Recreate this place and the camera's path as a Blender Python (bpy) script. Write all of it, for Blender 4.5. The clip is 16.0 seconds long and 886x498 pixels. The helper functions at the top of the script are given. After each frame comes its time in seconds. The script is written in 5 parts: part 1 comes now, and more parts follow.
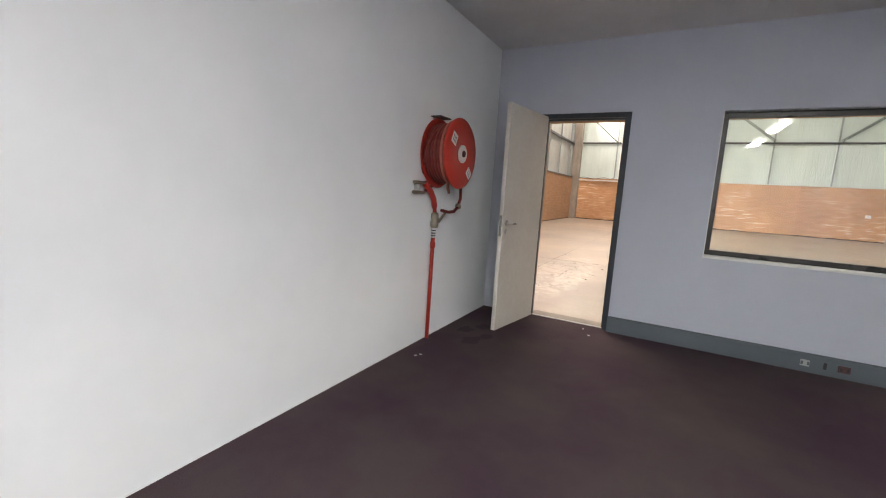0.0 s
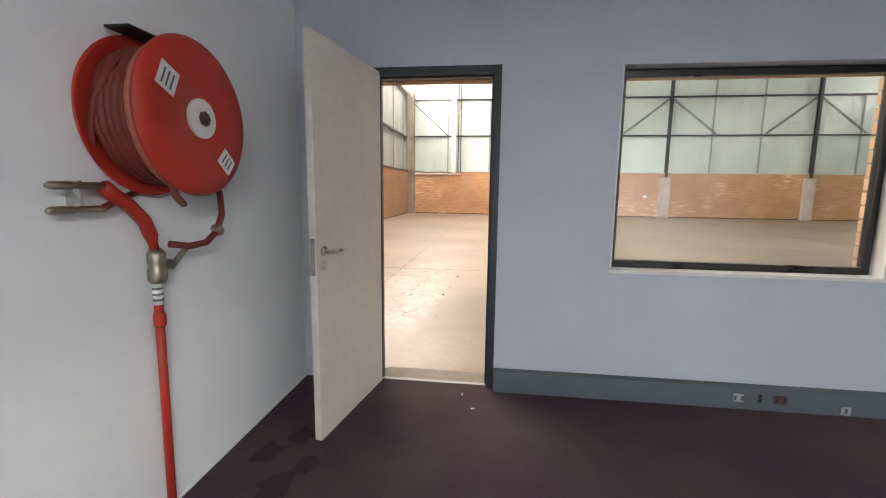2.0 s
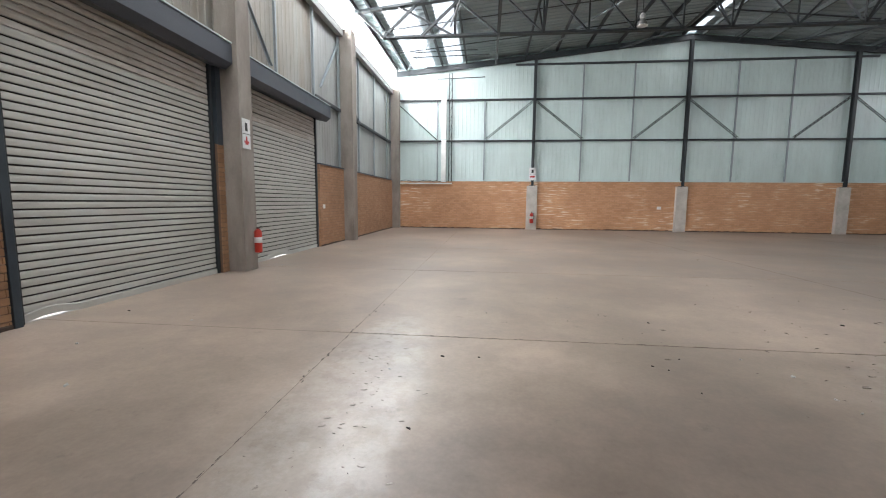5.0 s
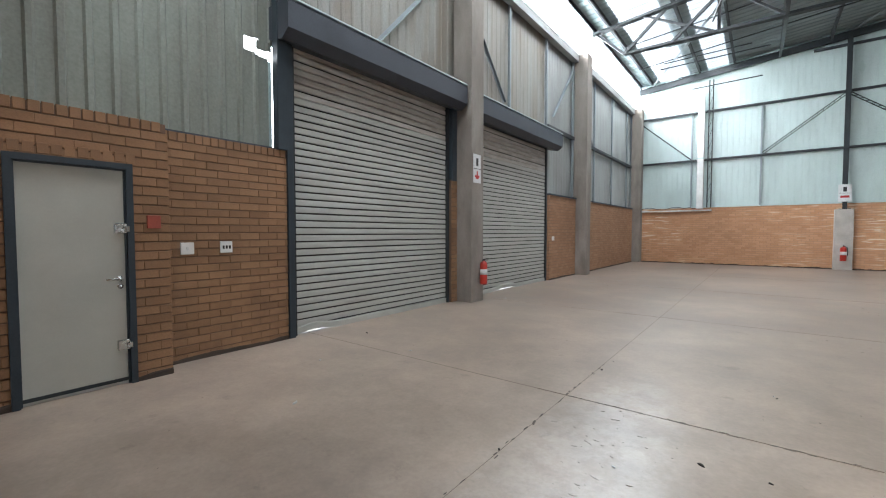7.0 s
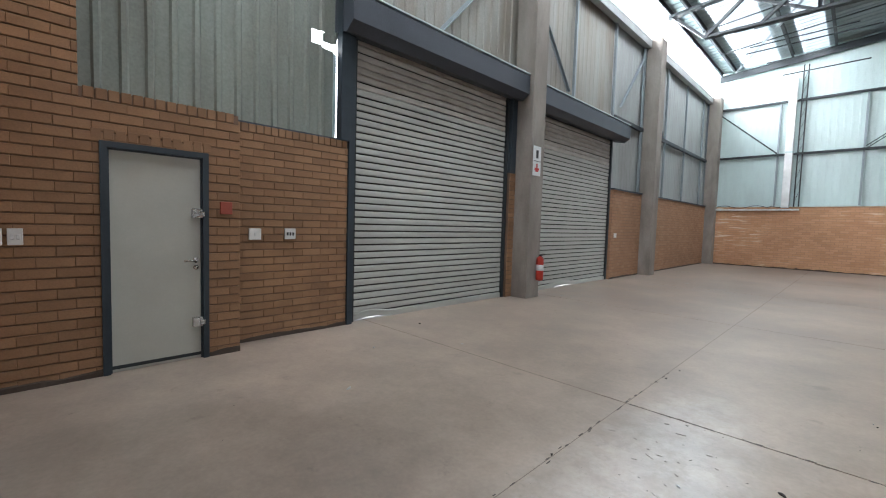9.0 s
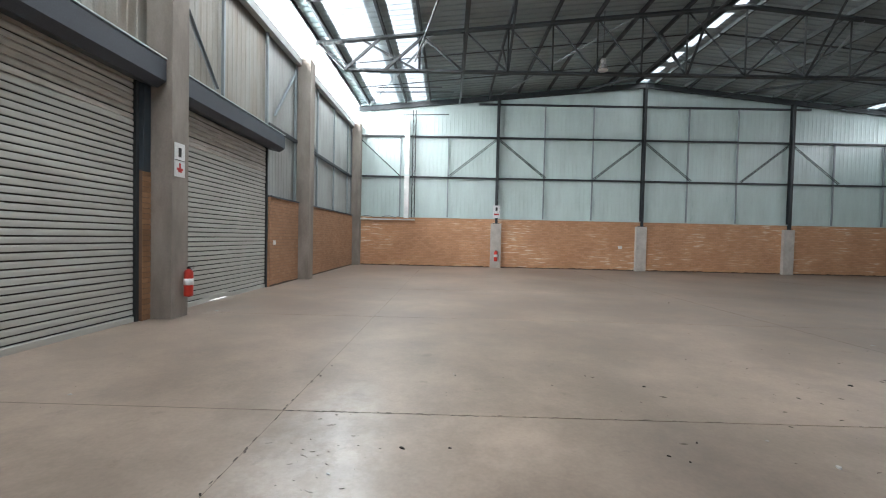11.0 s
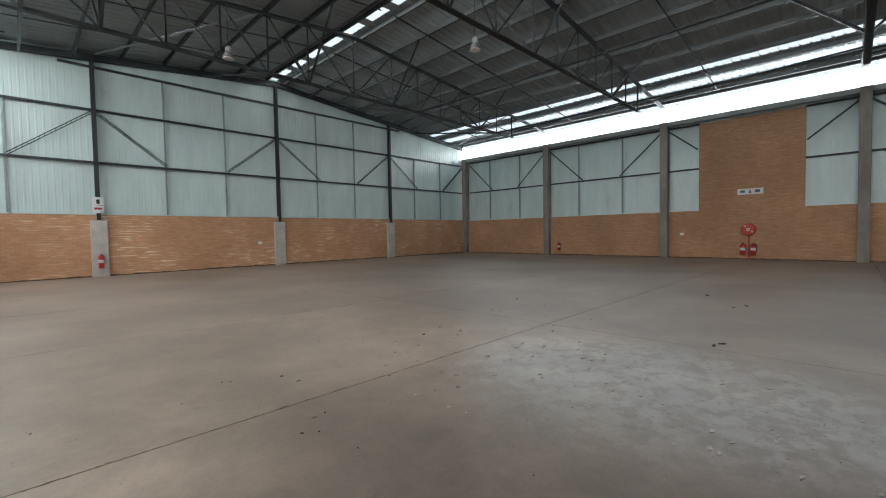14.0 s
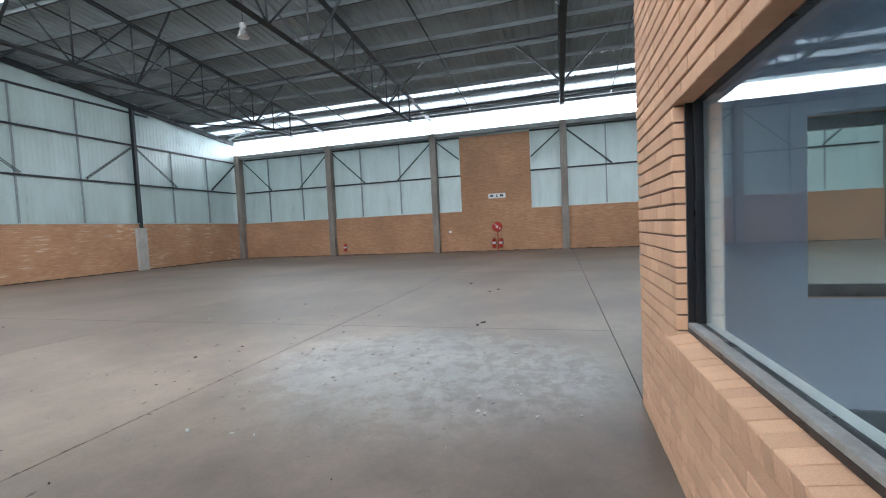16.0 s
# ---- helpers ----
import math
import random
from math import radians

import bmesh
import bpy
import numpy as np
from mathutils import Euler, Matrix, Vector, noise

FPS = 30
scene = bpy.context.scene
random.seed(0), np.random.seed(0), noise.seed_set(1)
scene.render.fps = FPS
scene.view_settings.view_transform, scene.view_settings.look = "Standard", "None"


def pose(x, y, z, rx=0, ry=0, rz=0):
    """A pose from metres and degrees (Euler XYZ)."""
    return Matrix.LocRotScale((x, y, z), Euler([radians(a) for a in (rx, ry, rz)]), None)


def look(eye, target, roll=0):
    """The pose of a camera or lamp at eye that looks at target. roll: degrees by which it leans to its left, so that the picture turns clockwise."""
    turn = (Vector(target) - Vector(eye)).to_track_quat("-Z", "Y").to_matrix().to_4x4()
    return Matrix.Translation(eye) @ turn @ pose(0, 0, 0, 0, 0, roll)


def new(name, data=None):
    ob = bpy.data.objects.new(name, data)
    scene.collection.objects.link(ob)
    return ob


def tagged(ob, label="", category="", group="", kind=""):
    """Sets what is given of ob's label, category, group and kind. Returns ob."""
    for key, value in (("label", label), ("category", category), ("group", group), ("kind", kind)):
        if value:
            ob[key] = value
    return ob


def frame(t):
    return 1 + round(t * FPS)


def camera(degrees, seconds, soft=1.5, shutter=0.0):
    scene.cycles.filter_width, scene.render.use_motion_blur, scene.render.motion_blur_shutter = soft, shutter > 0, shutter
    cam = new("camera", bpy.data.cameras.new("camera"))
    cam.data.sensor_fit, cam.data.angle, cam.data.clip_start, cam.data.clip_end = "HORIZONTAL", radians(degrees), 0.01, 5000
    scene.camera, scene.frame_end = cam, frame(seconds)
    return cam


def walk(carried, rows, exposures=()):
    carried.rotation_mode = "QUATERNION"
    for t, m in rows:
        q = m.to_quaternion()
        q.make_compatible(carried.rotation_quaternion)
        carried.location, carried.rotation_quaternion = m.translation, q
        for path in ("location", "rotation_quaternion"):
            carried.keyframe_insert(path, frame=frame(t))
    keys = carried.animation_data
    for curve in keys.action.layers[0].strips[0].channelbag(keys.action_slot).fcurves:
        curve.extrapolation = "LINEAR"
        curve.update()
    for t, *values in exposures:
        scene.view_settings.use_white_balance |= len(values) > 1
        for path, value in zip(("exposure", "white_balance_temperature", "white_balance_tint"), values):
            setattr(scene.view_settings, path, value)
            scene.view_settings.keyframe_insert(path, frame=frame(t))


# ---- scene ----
cam = camera(93.5, 16.0, soft=1.1)
PATH = [
    (0, (0.995, 0.125, 1.3), (0.049, 1.863, 1.013), 3.4),
    (0.5, (0.911, 0.478, 1.298), (0.263, 2.35, 1.022), 2.0),
    (1, (0.772, 0.882, 1.323), (0.274, 2.8, 1.052), 2.2),
    (1.5, (0.608, 1.304, 1.337), (0.298, 3.259, 1.056), 0.9),
    (2, (0.53, 1.724, 1.333), (0.288, 3.69, 1.056), 0.7),
    (2.5, (0.482, 2.165, 1.352), (0.246, 4.131, 1.076), 0.7),
    (3, (0.376, 2.642, 1.364), (0.25, 4.62, 1.089), 1.1),
    (4.15, (0.3, 3.75, 1.375), (0.13, 5.74, 1.13), 0.9),
    (5.3, (0.356, 4.805, 1.362), (0.094, 6.777, 1.152), 0.0),
    (5.5, (0.344, 4.908, 1.374), (-0.027, 6.864, 1.183), -0.1),
    (6, (0.288, 5.085, 1.384), (-0.271, 7.002, 1.265), -0.4),
    (6.5, (0.255, 5.211, 1.389), (-0.613, 7.011, 1.292), -0.4),
    (7, (0.231, 5.319, 1.364), (-0.984, 6.906, 1.284), -0.0),
    (7.5, (0.211, 5.318, 1.368), (-1.25, 6.682, 1.288), 0.3),
    (8, (0.19, 5.351, 1.345), (-1.418, 6.538, 1.264), 0.8),
    (8.2, (0.175, 5.345, 1.348), (-1.44, 6.522, 1.246), 0.9),
    (10.3, (0.204, 5.381, 1.417), (-0.309, 7.313, 1.352), 2.2),
    (10.5, (0.219, 5.362, 1.422), (-0.158, 7.325, 1.366), 1.7),
    (11, (0.266, 5.373, 1.417), (0.236, 7.372, 1.365), 1.3),
    (11.5, (0.304, 5.382, 1.422), (0.617, 7.357, 1.374), 1.0),
    (12, (0.343, 5.359, 1.423), (0.943, 7.266, 1.374), 0.6),
    (12.5, (0.364, 5.345, 1.426), (1.189, 7.167, 1.374), 0.0),
    (13, (0.371, 5.304, 1.438), (1.409, 7.012, 1.374), -0.6),
    (13.5, (0.362, 5.287, 1.444), (1.595, 6.86, 1.371), -0.7),
    (14, (0.354, 5.263, 1.451), (1.779, 6.664, 1.377), -1.0),
    (14.5, (0.349, 5.25, 1.455), (1.949, 6.448, 1.378), -1.5),
    (15, (0.334, 5.225, 1.469), (2.066, 6.221, 1.386), -1.8),
    (15.5, (0.332, 5.221, 1.465), (2.174, 5.995, 1.377), -2.2),
    (16, (0.332, 5.242, 1.461), (2.253, 5.787, 1.361), -2.7),
]
# lamps of the sky's light and the office battens, in watts, and the camera's exposure and white balance along the walk
CLERE, ROOFL, BACKL = 520.0, 260.0, 40.0
EXPOSURES = [(0.0, 1.9, 8300, 22), (0.5, 2.1, 8300, 22), (1.5, 2.15, 8200, 21), (2.0, 2.05, 8050, 20), (2.5, 2.0, 7700, 18), (3.0, 1.8, 7550, 19), (5.2, 1.3, 6250, 12), (6.0, 1.3, 6180, 11), (8.0, 1.05, 5900, 9), (10.5, 1.13, 6080, 10), (12.0, 1.0, 6230, 10), (12.5, 0.9, 6260, 10), (13.0, 0.62, 6350, 10), (13.5, 0.56, 6300, 10), (14.0, 0.75, 6250, 9), (14.5, 1.03, 6100, 8), (15.0, 1.3, 5900, 8), (16.0, 1.48, 5750, 8)]
walk(cam, [(t, look(eye, target, roll)) for t, eye, target, roll in PATH], EXPOSURES)

# ---- light ----
world = bpy.data.worlds.new("sky")
world.use_nodes = True
scene.world = world
wn = world.node_tree
sky = wn.nodes.new("ShaderNodeTexSky")
sky.sky_type = "NISHITA"
sky.sun_disc = False
sky.sun_elevation, sky.sun_rotation = radians(64), radians(200)
sky.air_density, sky.dust_density = 1.0, 2.5
wn.links.new(sky.outputs[0], wn.nodes["Background"].inputs[0])
wn.nodes["Background"].inputs[1].default_value = 0.14

sun = new("sun", bpy.data.lights.new("sun", "SUN"))
sun.data.energy, sun.data.angle, sun.data.color = 3.0, radians(0.5), (1, 0.95, 0.88)
sun.matrix_world = look((0, 0, 30), (-0.15, 0.41, 29.1))


def area(name, eye, target, sx, sy, power, color=(1, 1, 1)):
    lamp = new(name, bpy.data.lights.new(name, "AREA"))
    lamp.data.shape, lamp.data.size, lamp.data.size_y = "RECTANGLE", sx, sy
    lamp.data.energy, lamp.data.color = power, color
    lamp.matrix_world = look(eye, target)
    return lamp


RIDGE_X, RIDGE_Z, FALL = 9.75, 9.42, 0.1      # ridge of the roof and its fall
SKYTINT = (1.0, 0.985, 0.96)
# daylight in the open clerestory strips under both eaves
area("clerestory_light_west", (-4.92, 8.5, 7.45), (0, 8.5, 6.9), 35.4, 0.86, CLERE * 2.6, SKYTINT)
area("clerestory_light_east", (24.52, 8.5, 7.45), (20, 8.5, 6.9), 35.4, 0.86, CLERE * 0.3, SKYTINT)
# daylight through the translucent roof sheets and the ridge light
for xl, wl, share in ((-2.98, 1.1, 1.9), (-1.38, 0.68, 1.1)):
    area("rooflight_west", (xl, 8.5, RIDGE_Z - FALL * (RIDGE_X - xl) - 0.03), (xl, 8.5, 0), wl, 35.4, ROOFL * share, SKYTINT)
area("ridge_light", (9.75, 8.5, 9.36), (9.75, 8.5, 0), 0.34, 35.4, ROOFL * 0.35, SKYTINT)
# fluorescent battens under the office ceiling
for yl, share in ((-0.2, 0.48), (-2.45, 2.1)):
    area("batten_light", (2.37, yl, 2.655), (2.37, yl, 0), 0.16, 1.2, BACKL * share, (0.75, 0.89, 1.0))

# ---- materials ----


def material(name, color, color2=None, rough=0.6, metal=0.0, scale=3.0, fine=60.0, bump=0.15, spec=0.4, rand=0.0, amount=0.5, stretch=(1, 1, 1), contrast=(0.35, 0.7), rough2=None):
    """Paint or stone with stains at one scale and grain at another."""
    m = bpy.data.materials.new(name)
    m.use_nodes = True
    nt = m.node_tree
    n, l = nt.nodes, nt.links
    b = n["Principled BSDF"]
    tc = n.new("ShaderNodeTexCoord")
    mp = n.new("ShaderNodeMapping")
    mp.inputs["Scale"].default_value = stretch
    l.new(tc.outputs["Object"], mp.inputs[0])
    big = n.new("ShaderNodeTexNoise")
    big.inputs["Scale"].default_value, big.inputs["Detail"].default_value, big.inputs["Roughness"].default_value = scale, 6, 0.6
    l.new(mp.outputs[0], big.inputs[0])
    small = n.new("ShaderNodeTexNoise")
    small.inputs["Scale"].default_value, small.inputs["Detail"].default_value = fine, 4
    l.new(tc.outputs["Object"], small.inputs[0])
    ramp = n.new("ShaderNodeValToRGB")
    c2 = color2 or tuple(c * 0.78 for c in color)
    ramp.color_ramp.elements[0].position, ramp.color_ramp.elements[1].position = contrast
    ramp.color_ramp.elements[0].color, ramp.color_ramp.elements[1].color = (*c2, 1), (*color, 1)
    l.new(big.outputs["Fac"], ramp.inputs[0])
    mix = n.new("ShaderNodeMix")
    mix.data_type, mix.blend_type = "RGBA", "OVERLAY"
    mix.inputs["Factor"].default_value = amount * 0.5
    l.new(ramp.outputs[0], mix.inputs[6])
    l.new(small.outputs["Fac"], mix.inputs[7])
    out = mix.outputs[2]
    if rand:
        info = n.new("ShaderNodeObjectInfo")
        hsv = n.new("ShaderNodeHueSaturation")
        mr = n.new("ShaderNodeMapRange")
        mr.inputs["To Min"].default_value, mr.inputs["To Max"].default_value = 1 - rand, 1 + rand
        l.new(info.outputs["Random"], mr.inputs[0])
        l.new(mr.outputs[0], hsv.inputs["Value"])
        l.new(out, hsv.inputs["Color"])
        out = hsv.outputs[0]
    l.new(out, b.inputs["Base Color"])
    rr = n.new("ShaderNodeMapRange")
    rr.inputs["To Min"].default_value = rough2 if rough2 is not None else max(0.05, rough - 0.1)
    rr.inputs["To Max"].default_value = min(1, rough + 0.1)
    rr.inputs["From Min"].default_value, rr.inputs["From Max"].default_value = 0.3, 0.7
    l.new(big.outputs["Fac"], rr.inputs[0])
    l.new(rr.outputs[0], b.inputs["Roughness"])
    b.inputs["Metallic"].default_value = metal
    b.inputs["Specular IOR Level"].default_value = spec
    if bump:
        bp = n.new("ShaderNodeBump")
        bp.inputs["Strength"].default_value, bp.inputs["Distance"].default_value = bump, 0.004
        l.new(small.outputs["Fac"], bp.inputs["Height"])
        l.new(bp.outputs[0], b.inputs["Normal"])
    return m


def far_brick_material(name, lime, tone=1.0):
    """Face brick in stretcher bond, for walls that stay far off; lime: how much lime has run over the courses; tone:
    brightness, which sets lit and less lit walls apart.
    """
    m = bpy.data.materials.new(name)
    m.use_nodes = True
    nt = m.node_tree
    n, l = nt.nodes, nt.links
    b = n["Principled BSDF"]
    tc = n.new("ShaderNodeTexCoord")
    sep = n.new("ShaderNodeSeparateXYZ")
    add = n.new("ShaderNodeMath")
    com = n.new("ShaderNodeCombineXYZ")
    l.new(tc.outputs["Object"], sep.inputs[0])
    l.new(sep.outputs[0], add.inputs[0])
    l.new(sep.outputs[1], add.inputs[1])
    l.new(add.outputs[0], com.inputs[0])
    l.new(sep.outputs[2], com.inputs[1])
    br = n.new("ShaderNodeTexBrick")
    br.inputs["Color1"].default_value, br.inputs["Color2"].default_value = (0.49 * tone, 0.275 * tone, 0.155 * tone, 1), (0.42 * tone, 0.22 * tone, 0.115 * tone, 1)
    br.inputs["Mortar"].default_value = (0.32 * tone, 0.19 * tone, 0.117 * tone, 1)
    br.inputs["Scale"].default_value = 1.0
    br.inputs["Mortar Size"].default_value, br.inputs["Mortar Smooth"].default_value = 0.006, 0.3
    br.inputs["Brick Width"].default_value, br.inputs["Row Height"].default_value = 0.232, 0.085
    l.new(com.outputs[0], br.inputs["Vector"])
    noi = n.new("ShaderNodeTexNoise")
    noi.inputs["Scale"].default_value, noi.inputs["Detail"].default_value = 0.55, 7
    l.new(tc.outputs["Object"], noi.inputs[0])
    # short pale bricks and lime streaks, laid along the courses
    mp = n.new("ShaderNodeMapping")
    mp.inputs["Scale"].default_value = (1.5, 15.0, 1)
    l.new(com.outputs[0], mp.inputs[0])
    st = n.new("ShaderNodeTexNoise")
    st.inputs["Scale"].default_value, st.inputs["Detail"].default_value = 1.0, 3
    l.new(mp.outputs[0], st.inputs[0])
    sr = n.new("ShaderNodeValToRGB")
    sr.color_ramp.elements[0].position, sr.color_ramp.elements[1].position = 0.57, 0.64
    l.new(st.outputs["Fac"], sr.inputs[0])
    pale = n.new("ShaderNodeMix")
    pale.data_type = "RGBA"
    pale.inputs[7].default_value = (0.70, 0.55, 0.41, 1)
    zone = n.new("ShaderNodeMapRange")
    zone.inputs["From Min"].default_value, zone.inputs["From Max"].default_value, zone.inputs["To Max"].default_value = 0.42, 0.6, lime
    l.new(noi.outputs["Fac"], zone.inputs["Value"])
    run = n.new("ShaderNodeMath")
    run.operation = "MULTIPLY"
    l.new(sr.outputs[0], run.inputs[0])
    l.new(zone.outputs[0], run.inputs[1])
    l.new(run.outputs[0], pale.inputs["Factor"])
    l.new(br.outputs["Color"], pale.inputs[6])
    mul = n.new("ShaderNodeMix")
    mul.data_type, mul.blend_type = "RGBA", "OVERLAY"
    mul.inputs["Factor"].default_value = 0.35
    l.new(pale.outputs[2], mul.inputs[6])
    l.new(noi.outputs["Fac"], mul.inputs[7])
    l.new(mul.outputs[2], b.inputs["Base Color"])
    b.inputs["Roughness"].default_value = 0.85
    bp = n.new("ShaderNodeBump")
    bp.inputs["Strength"].default_value, bp.inputs["Distance"].default_value, bp.invert = 0.6, 0.008, True
    l.new(br.outputs["Fac"], bp.inputs["Height"])
    l.new(bp.outputs[0], b.inputs["Normal"])
    return m


def glass_material():
    m = bpy.data.materials.new("window_glass")
    m.use_nodes = True
    nt = m.node_tree
    n, l = nt.nodes, nt.links
    n.remove(n["Principled BSDF"])
    tr, gl, mx, lw = (n.new("ShaderNode" + k) for k in ("BsdfTransparent", "BsdfGlossy", "MixShader", "LayerWeight"))
    tr.inputs[0].default_value = (0.93, 0.97, 0.965, 1)
    gl.inputs["Roughness"].default_value = 0.008
    lw.inputs[0].default_value = 0.5
    pw, ma = n.new("ShaderNodeMath"), n.new("ShaderNodeMath")
    pw.operation, ma.operation = "POWER", "MULTIPLY_ADD"
    pw.inputs[1].default_value, ma.inputs[1].default_value, ma.inputs[2].default_value = 5.0, 0.95, 0.04
    l.new(lw.outputs["Facing"], pw.inputs[0])
    l.new(pw.outputs[0], ma.inputs[0])
    l.new(ma.outputs[0], mx.inputs[0])
    l.new(tr.outputs[0], mx.inputs[1])
    l.new(gl.outputs[0], mx.inputs[2])
    l.new(mx.outputs[0], n["Material Output"].inputs[0])
    return m


def concrete_floor_material():
    """Old power-floated concrete: cloudy dirt at three scales, and two patches where a shiny seal coat is left."""
    m = bpy.data.materials.new("power_floated_concrete")
    m.use_nodes = True
    nt = m.node_tree
    n, l = nt.nodes, nt.links
    b = n["Principled BSDF"]
    tc = n.new("ShaderNodeTexCoord")
    mp = n.new("ShaderNodeMapping")
    mp.inputs["Location"].default_value = (0.31, 0.17, 0.43)
    l.new(tc.outputs["Object"], mp.inputs[0])

    def noise(scale, detail, rough=0.5):
        k = n.new("ShaderNodeTexNoise")
        k.inputs["Scale"].default_value, k.inputs["Detail"].default_value, k.inputs["Roughness"].default_value = scale, detail, rough
        l.new(mp.outputs[0], k.inputs[0])
        return k.outputs["Fac"]

    def ramp(value, a, b2, lo, hi):
        k = n.new("ShaderNodeMapRange")
        k.interpolation_type = "SMOOTHSTEP"
        for name, v in (("From Min", a), ("From Max", b2), ("To Min", lo), ("To Max", hi)):
            k.inputs[name].default_value = v
        l.new(value, k.inputs["Value"])
        return k.outputs[0]

    def calc(op, x, y):
        k = n.new("ShaderNodeMath")
        k.operation = op
        for q, v in enumerate((x, y)):
            if isinstance(v, float):
                k.inputs[q].default_value = v
            else:
                l.new(v, k.inputs[q])
        return k.outputs[0]

    clouds, patches, grain = noise(0.33, 4), noise(1.7, 8, 0.68), noise(38.0, 3)
    shade = calc("MULTIPLY", ramp(clouds, 0.25, 0.75, 0.78, 1.22), ramp(patches, 0.25, 0.75, 0.76, 1.24))
    shade = calc("MULTIPLY", shade, ramp(grain, 0.2, 0.8, 0.94, 1.06))
    # seal coat left in two patches, broken up towards their edges
    sep = n.new("ShaderNodeSeparateXYZ")
    l.new(tc.outputs["Object"], sep.inputs[0])
    coat = None
    for cx, cy, rx, ry, full in ((-0.6, 7.1, 0.5, 2.2, 1.0), (4.45, 6.7, 1.5, 1.9, 0.95)):
        dx = calc("DIVIDE", calc("SUBTRACT", sep.outputs[0], cx), rx)
        dy = calc("DIVIDE", calc("SUBTRACT", sep.outputs[1], cy), ry)
        d = calc("ADD", calc("MULTIPLY", dx, dx), calc("MULTIPLY", dy, dy))
        e = ramp(d, 0.1, 1.5, full, 0.0)
        coat = e if coat is None else calc("MAXIMUM", coat, e)
    sheen = coat
    flaky = ramp(noise(16.0, 4, 0.6), 0.57, 0.70, 1.0, 0.35)
    coat = calc("MULTIPLY", calc("MULTIPLY", coat, flaky), ramp(noise(5.5, 6, 0.72), 0.42, 0.6, 0.2, 1.25))
    # broad darker ellipse with a cloudy edge along the office front
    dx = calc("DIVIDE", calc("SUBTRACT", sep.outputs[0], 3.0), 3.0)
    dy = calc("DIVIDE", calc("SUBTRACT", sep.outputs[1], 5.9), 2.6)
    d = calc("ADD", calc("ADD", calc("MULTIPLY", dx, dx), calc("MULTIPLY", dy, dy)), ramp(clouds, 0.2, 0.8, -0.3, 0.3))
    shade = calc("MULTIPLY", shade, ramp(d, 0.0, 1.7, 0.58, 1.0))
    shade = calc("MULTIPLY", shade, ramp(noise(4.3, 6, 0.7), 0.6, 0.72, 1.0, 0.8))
    base = n.new("ShaderNodeMix")
    base.data_type = "RGBA"
    base.inputs[6].default_value, base.inputs[7].default_value = (0.262, 0.210, 0.170, 1), (0.262, 0.222, 0.188, 1)
    l.new(sheen, base.inputs["Factor"])
    mul = n.new("ShaderNodeVectorMath")
    mul.operation = "SCALE"
    l.new(base.outputs[2], mul.inputs[0])
    l.new(shade, mul.inputs["Scale"])
    l.new(mul.outputs[0], b.inputs["Base Color"])
    rough = calc("ADD", ramp(patches, 0.25, 0.75, 0.35, 0.46), calc("MULTIPLY", coat, -0.24))
    l.new(calc("MAXIMUM", rough, 0.285), b.inputs["Roughness"])
    l.new(calc("ADD", calc("MULTIPLY", coat, 0.45), 0.4), b.inputs["Specular IOR Level"])
    bp = n.new("ShaderNodeBump")
    bp.inputs["Strength"].default_value, bp.inputs["Distance"].default_value = 0.09, 0.004
    l.new(calc("ADD", coat, calc("MULTIPLY", patches, 0.5)), bp.inputs["Height"])
    l.new(bp.outputs[0], b.inputs["Normal"])
    return m


BRICK, BRICK_DARK = (0.60, 0.38, 0.245), (0.52, 0.31, 0.19)
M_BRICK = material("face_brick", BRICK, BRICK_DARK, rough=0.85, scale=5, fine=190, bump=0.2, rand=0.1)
# west wall brick: soiled brown, darkened further for its less lit side
M_BRICK_SHADED = material("soiled_face_brick", (0.335, 0.19, 0.1), (0.215, 0.12, 0.064), rough=0.88, scale=1.6, fine=120, bump=0.4, rand=0.13)
M_MORTAR = material("raked_mortar", (0.17, 0.105, 0.07), rough=0.95, fine=120, bump=0.4)
# tone holds light as well: raised on the lit gable, lowered on the west
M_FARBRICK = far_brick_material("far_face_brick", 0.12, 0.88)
M_SHADEDFAR = far_brick_material("soiled_far_face_brick", 0.05, 0.72)
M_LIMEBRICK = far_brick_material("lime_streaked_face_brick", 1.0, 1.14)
M_CONC = material("cast_concrete", (0.30, 0.272, 0.242), (0.185, 0.16, 0.138), rough=0.85, scale=2.2, fine=70, bump=0.3, stretch=(1, 1, 0.35))
M_PIER = material("pale_cast_concrete", (0.52, 0.49, 0.45), (0.40, 0.37, 0.335), rough=0.85, scale=3, fine=60, bump=0.3)
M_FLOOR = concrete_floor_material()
M_FOOT = material("wall_foot_grime", (0.075, 0.055, 0.042), (0.05, 0.037, 0.029), rough=0.9, scale=6)
M_FILL = material("joint_filler", (0.195, 0.16, 0.132), rough=0.8, scale=8)
M_DIRT_SHADE = material("joint_dirt", (0.03, 0.027, 0.024), rough=0.95)
M_STEEL = material("dark_painted_steel", (0.027, 0.033, 0.037), (0.019, 0.024, 0.027), rough=0.5, scale=4, bump=0.05)
M_STEELBLUE = material("slate_blue_enamel", (0.03, 0.042, 0.053), (0.022, 0.032, 0.041), rough=0.45, scale=6, bump=0.05)
M_HOOD = material("grey_blue_sheet_metal", (0.055, 0.064, 0.08), (0.04, 0.047, 0.06), rough=0.5, scale=3, bump=0.05)
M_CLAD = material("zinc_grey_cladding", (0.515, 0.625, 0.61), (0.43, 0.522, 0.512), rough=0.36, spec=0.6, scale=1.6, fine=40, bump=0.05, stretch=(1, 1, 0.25))
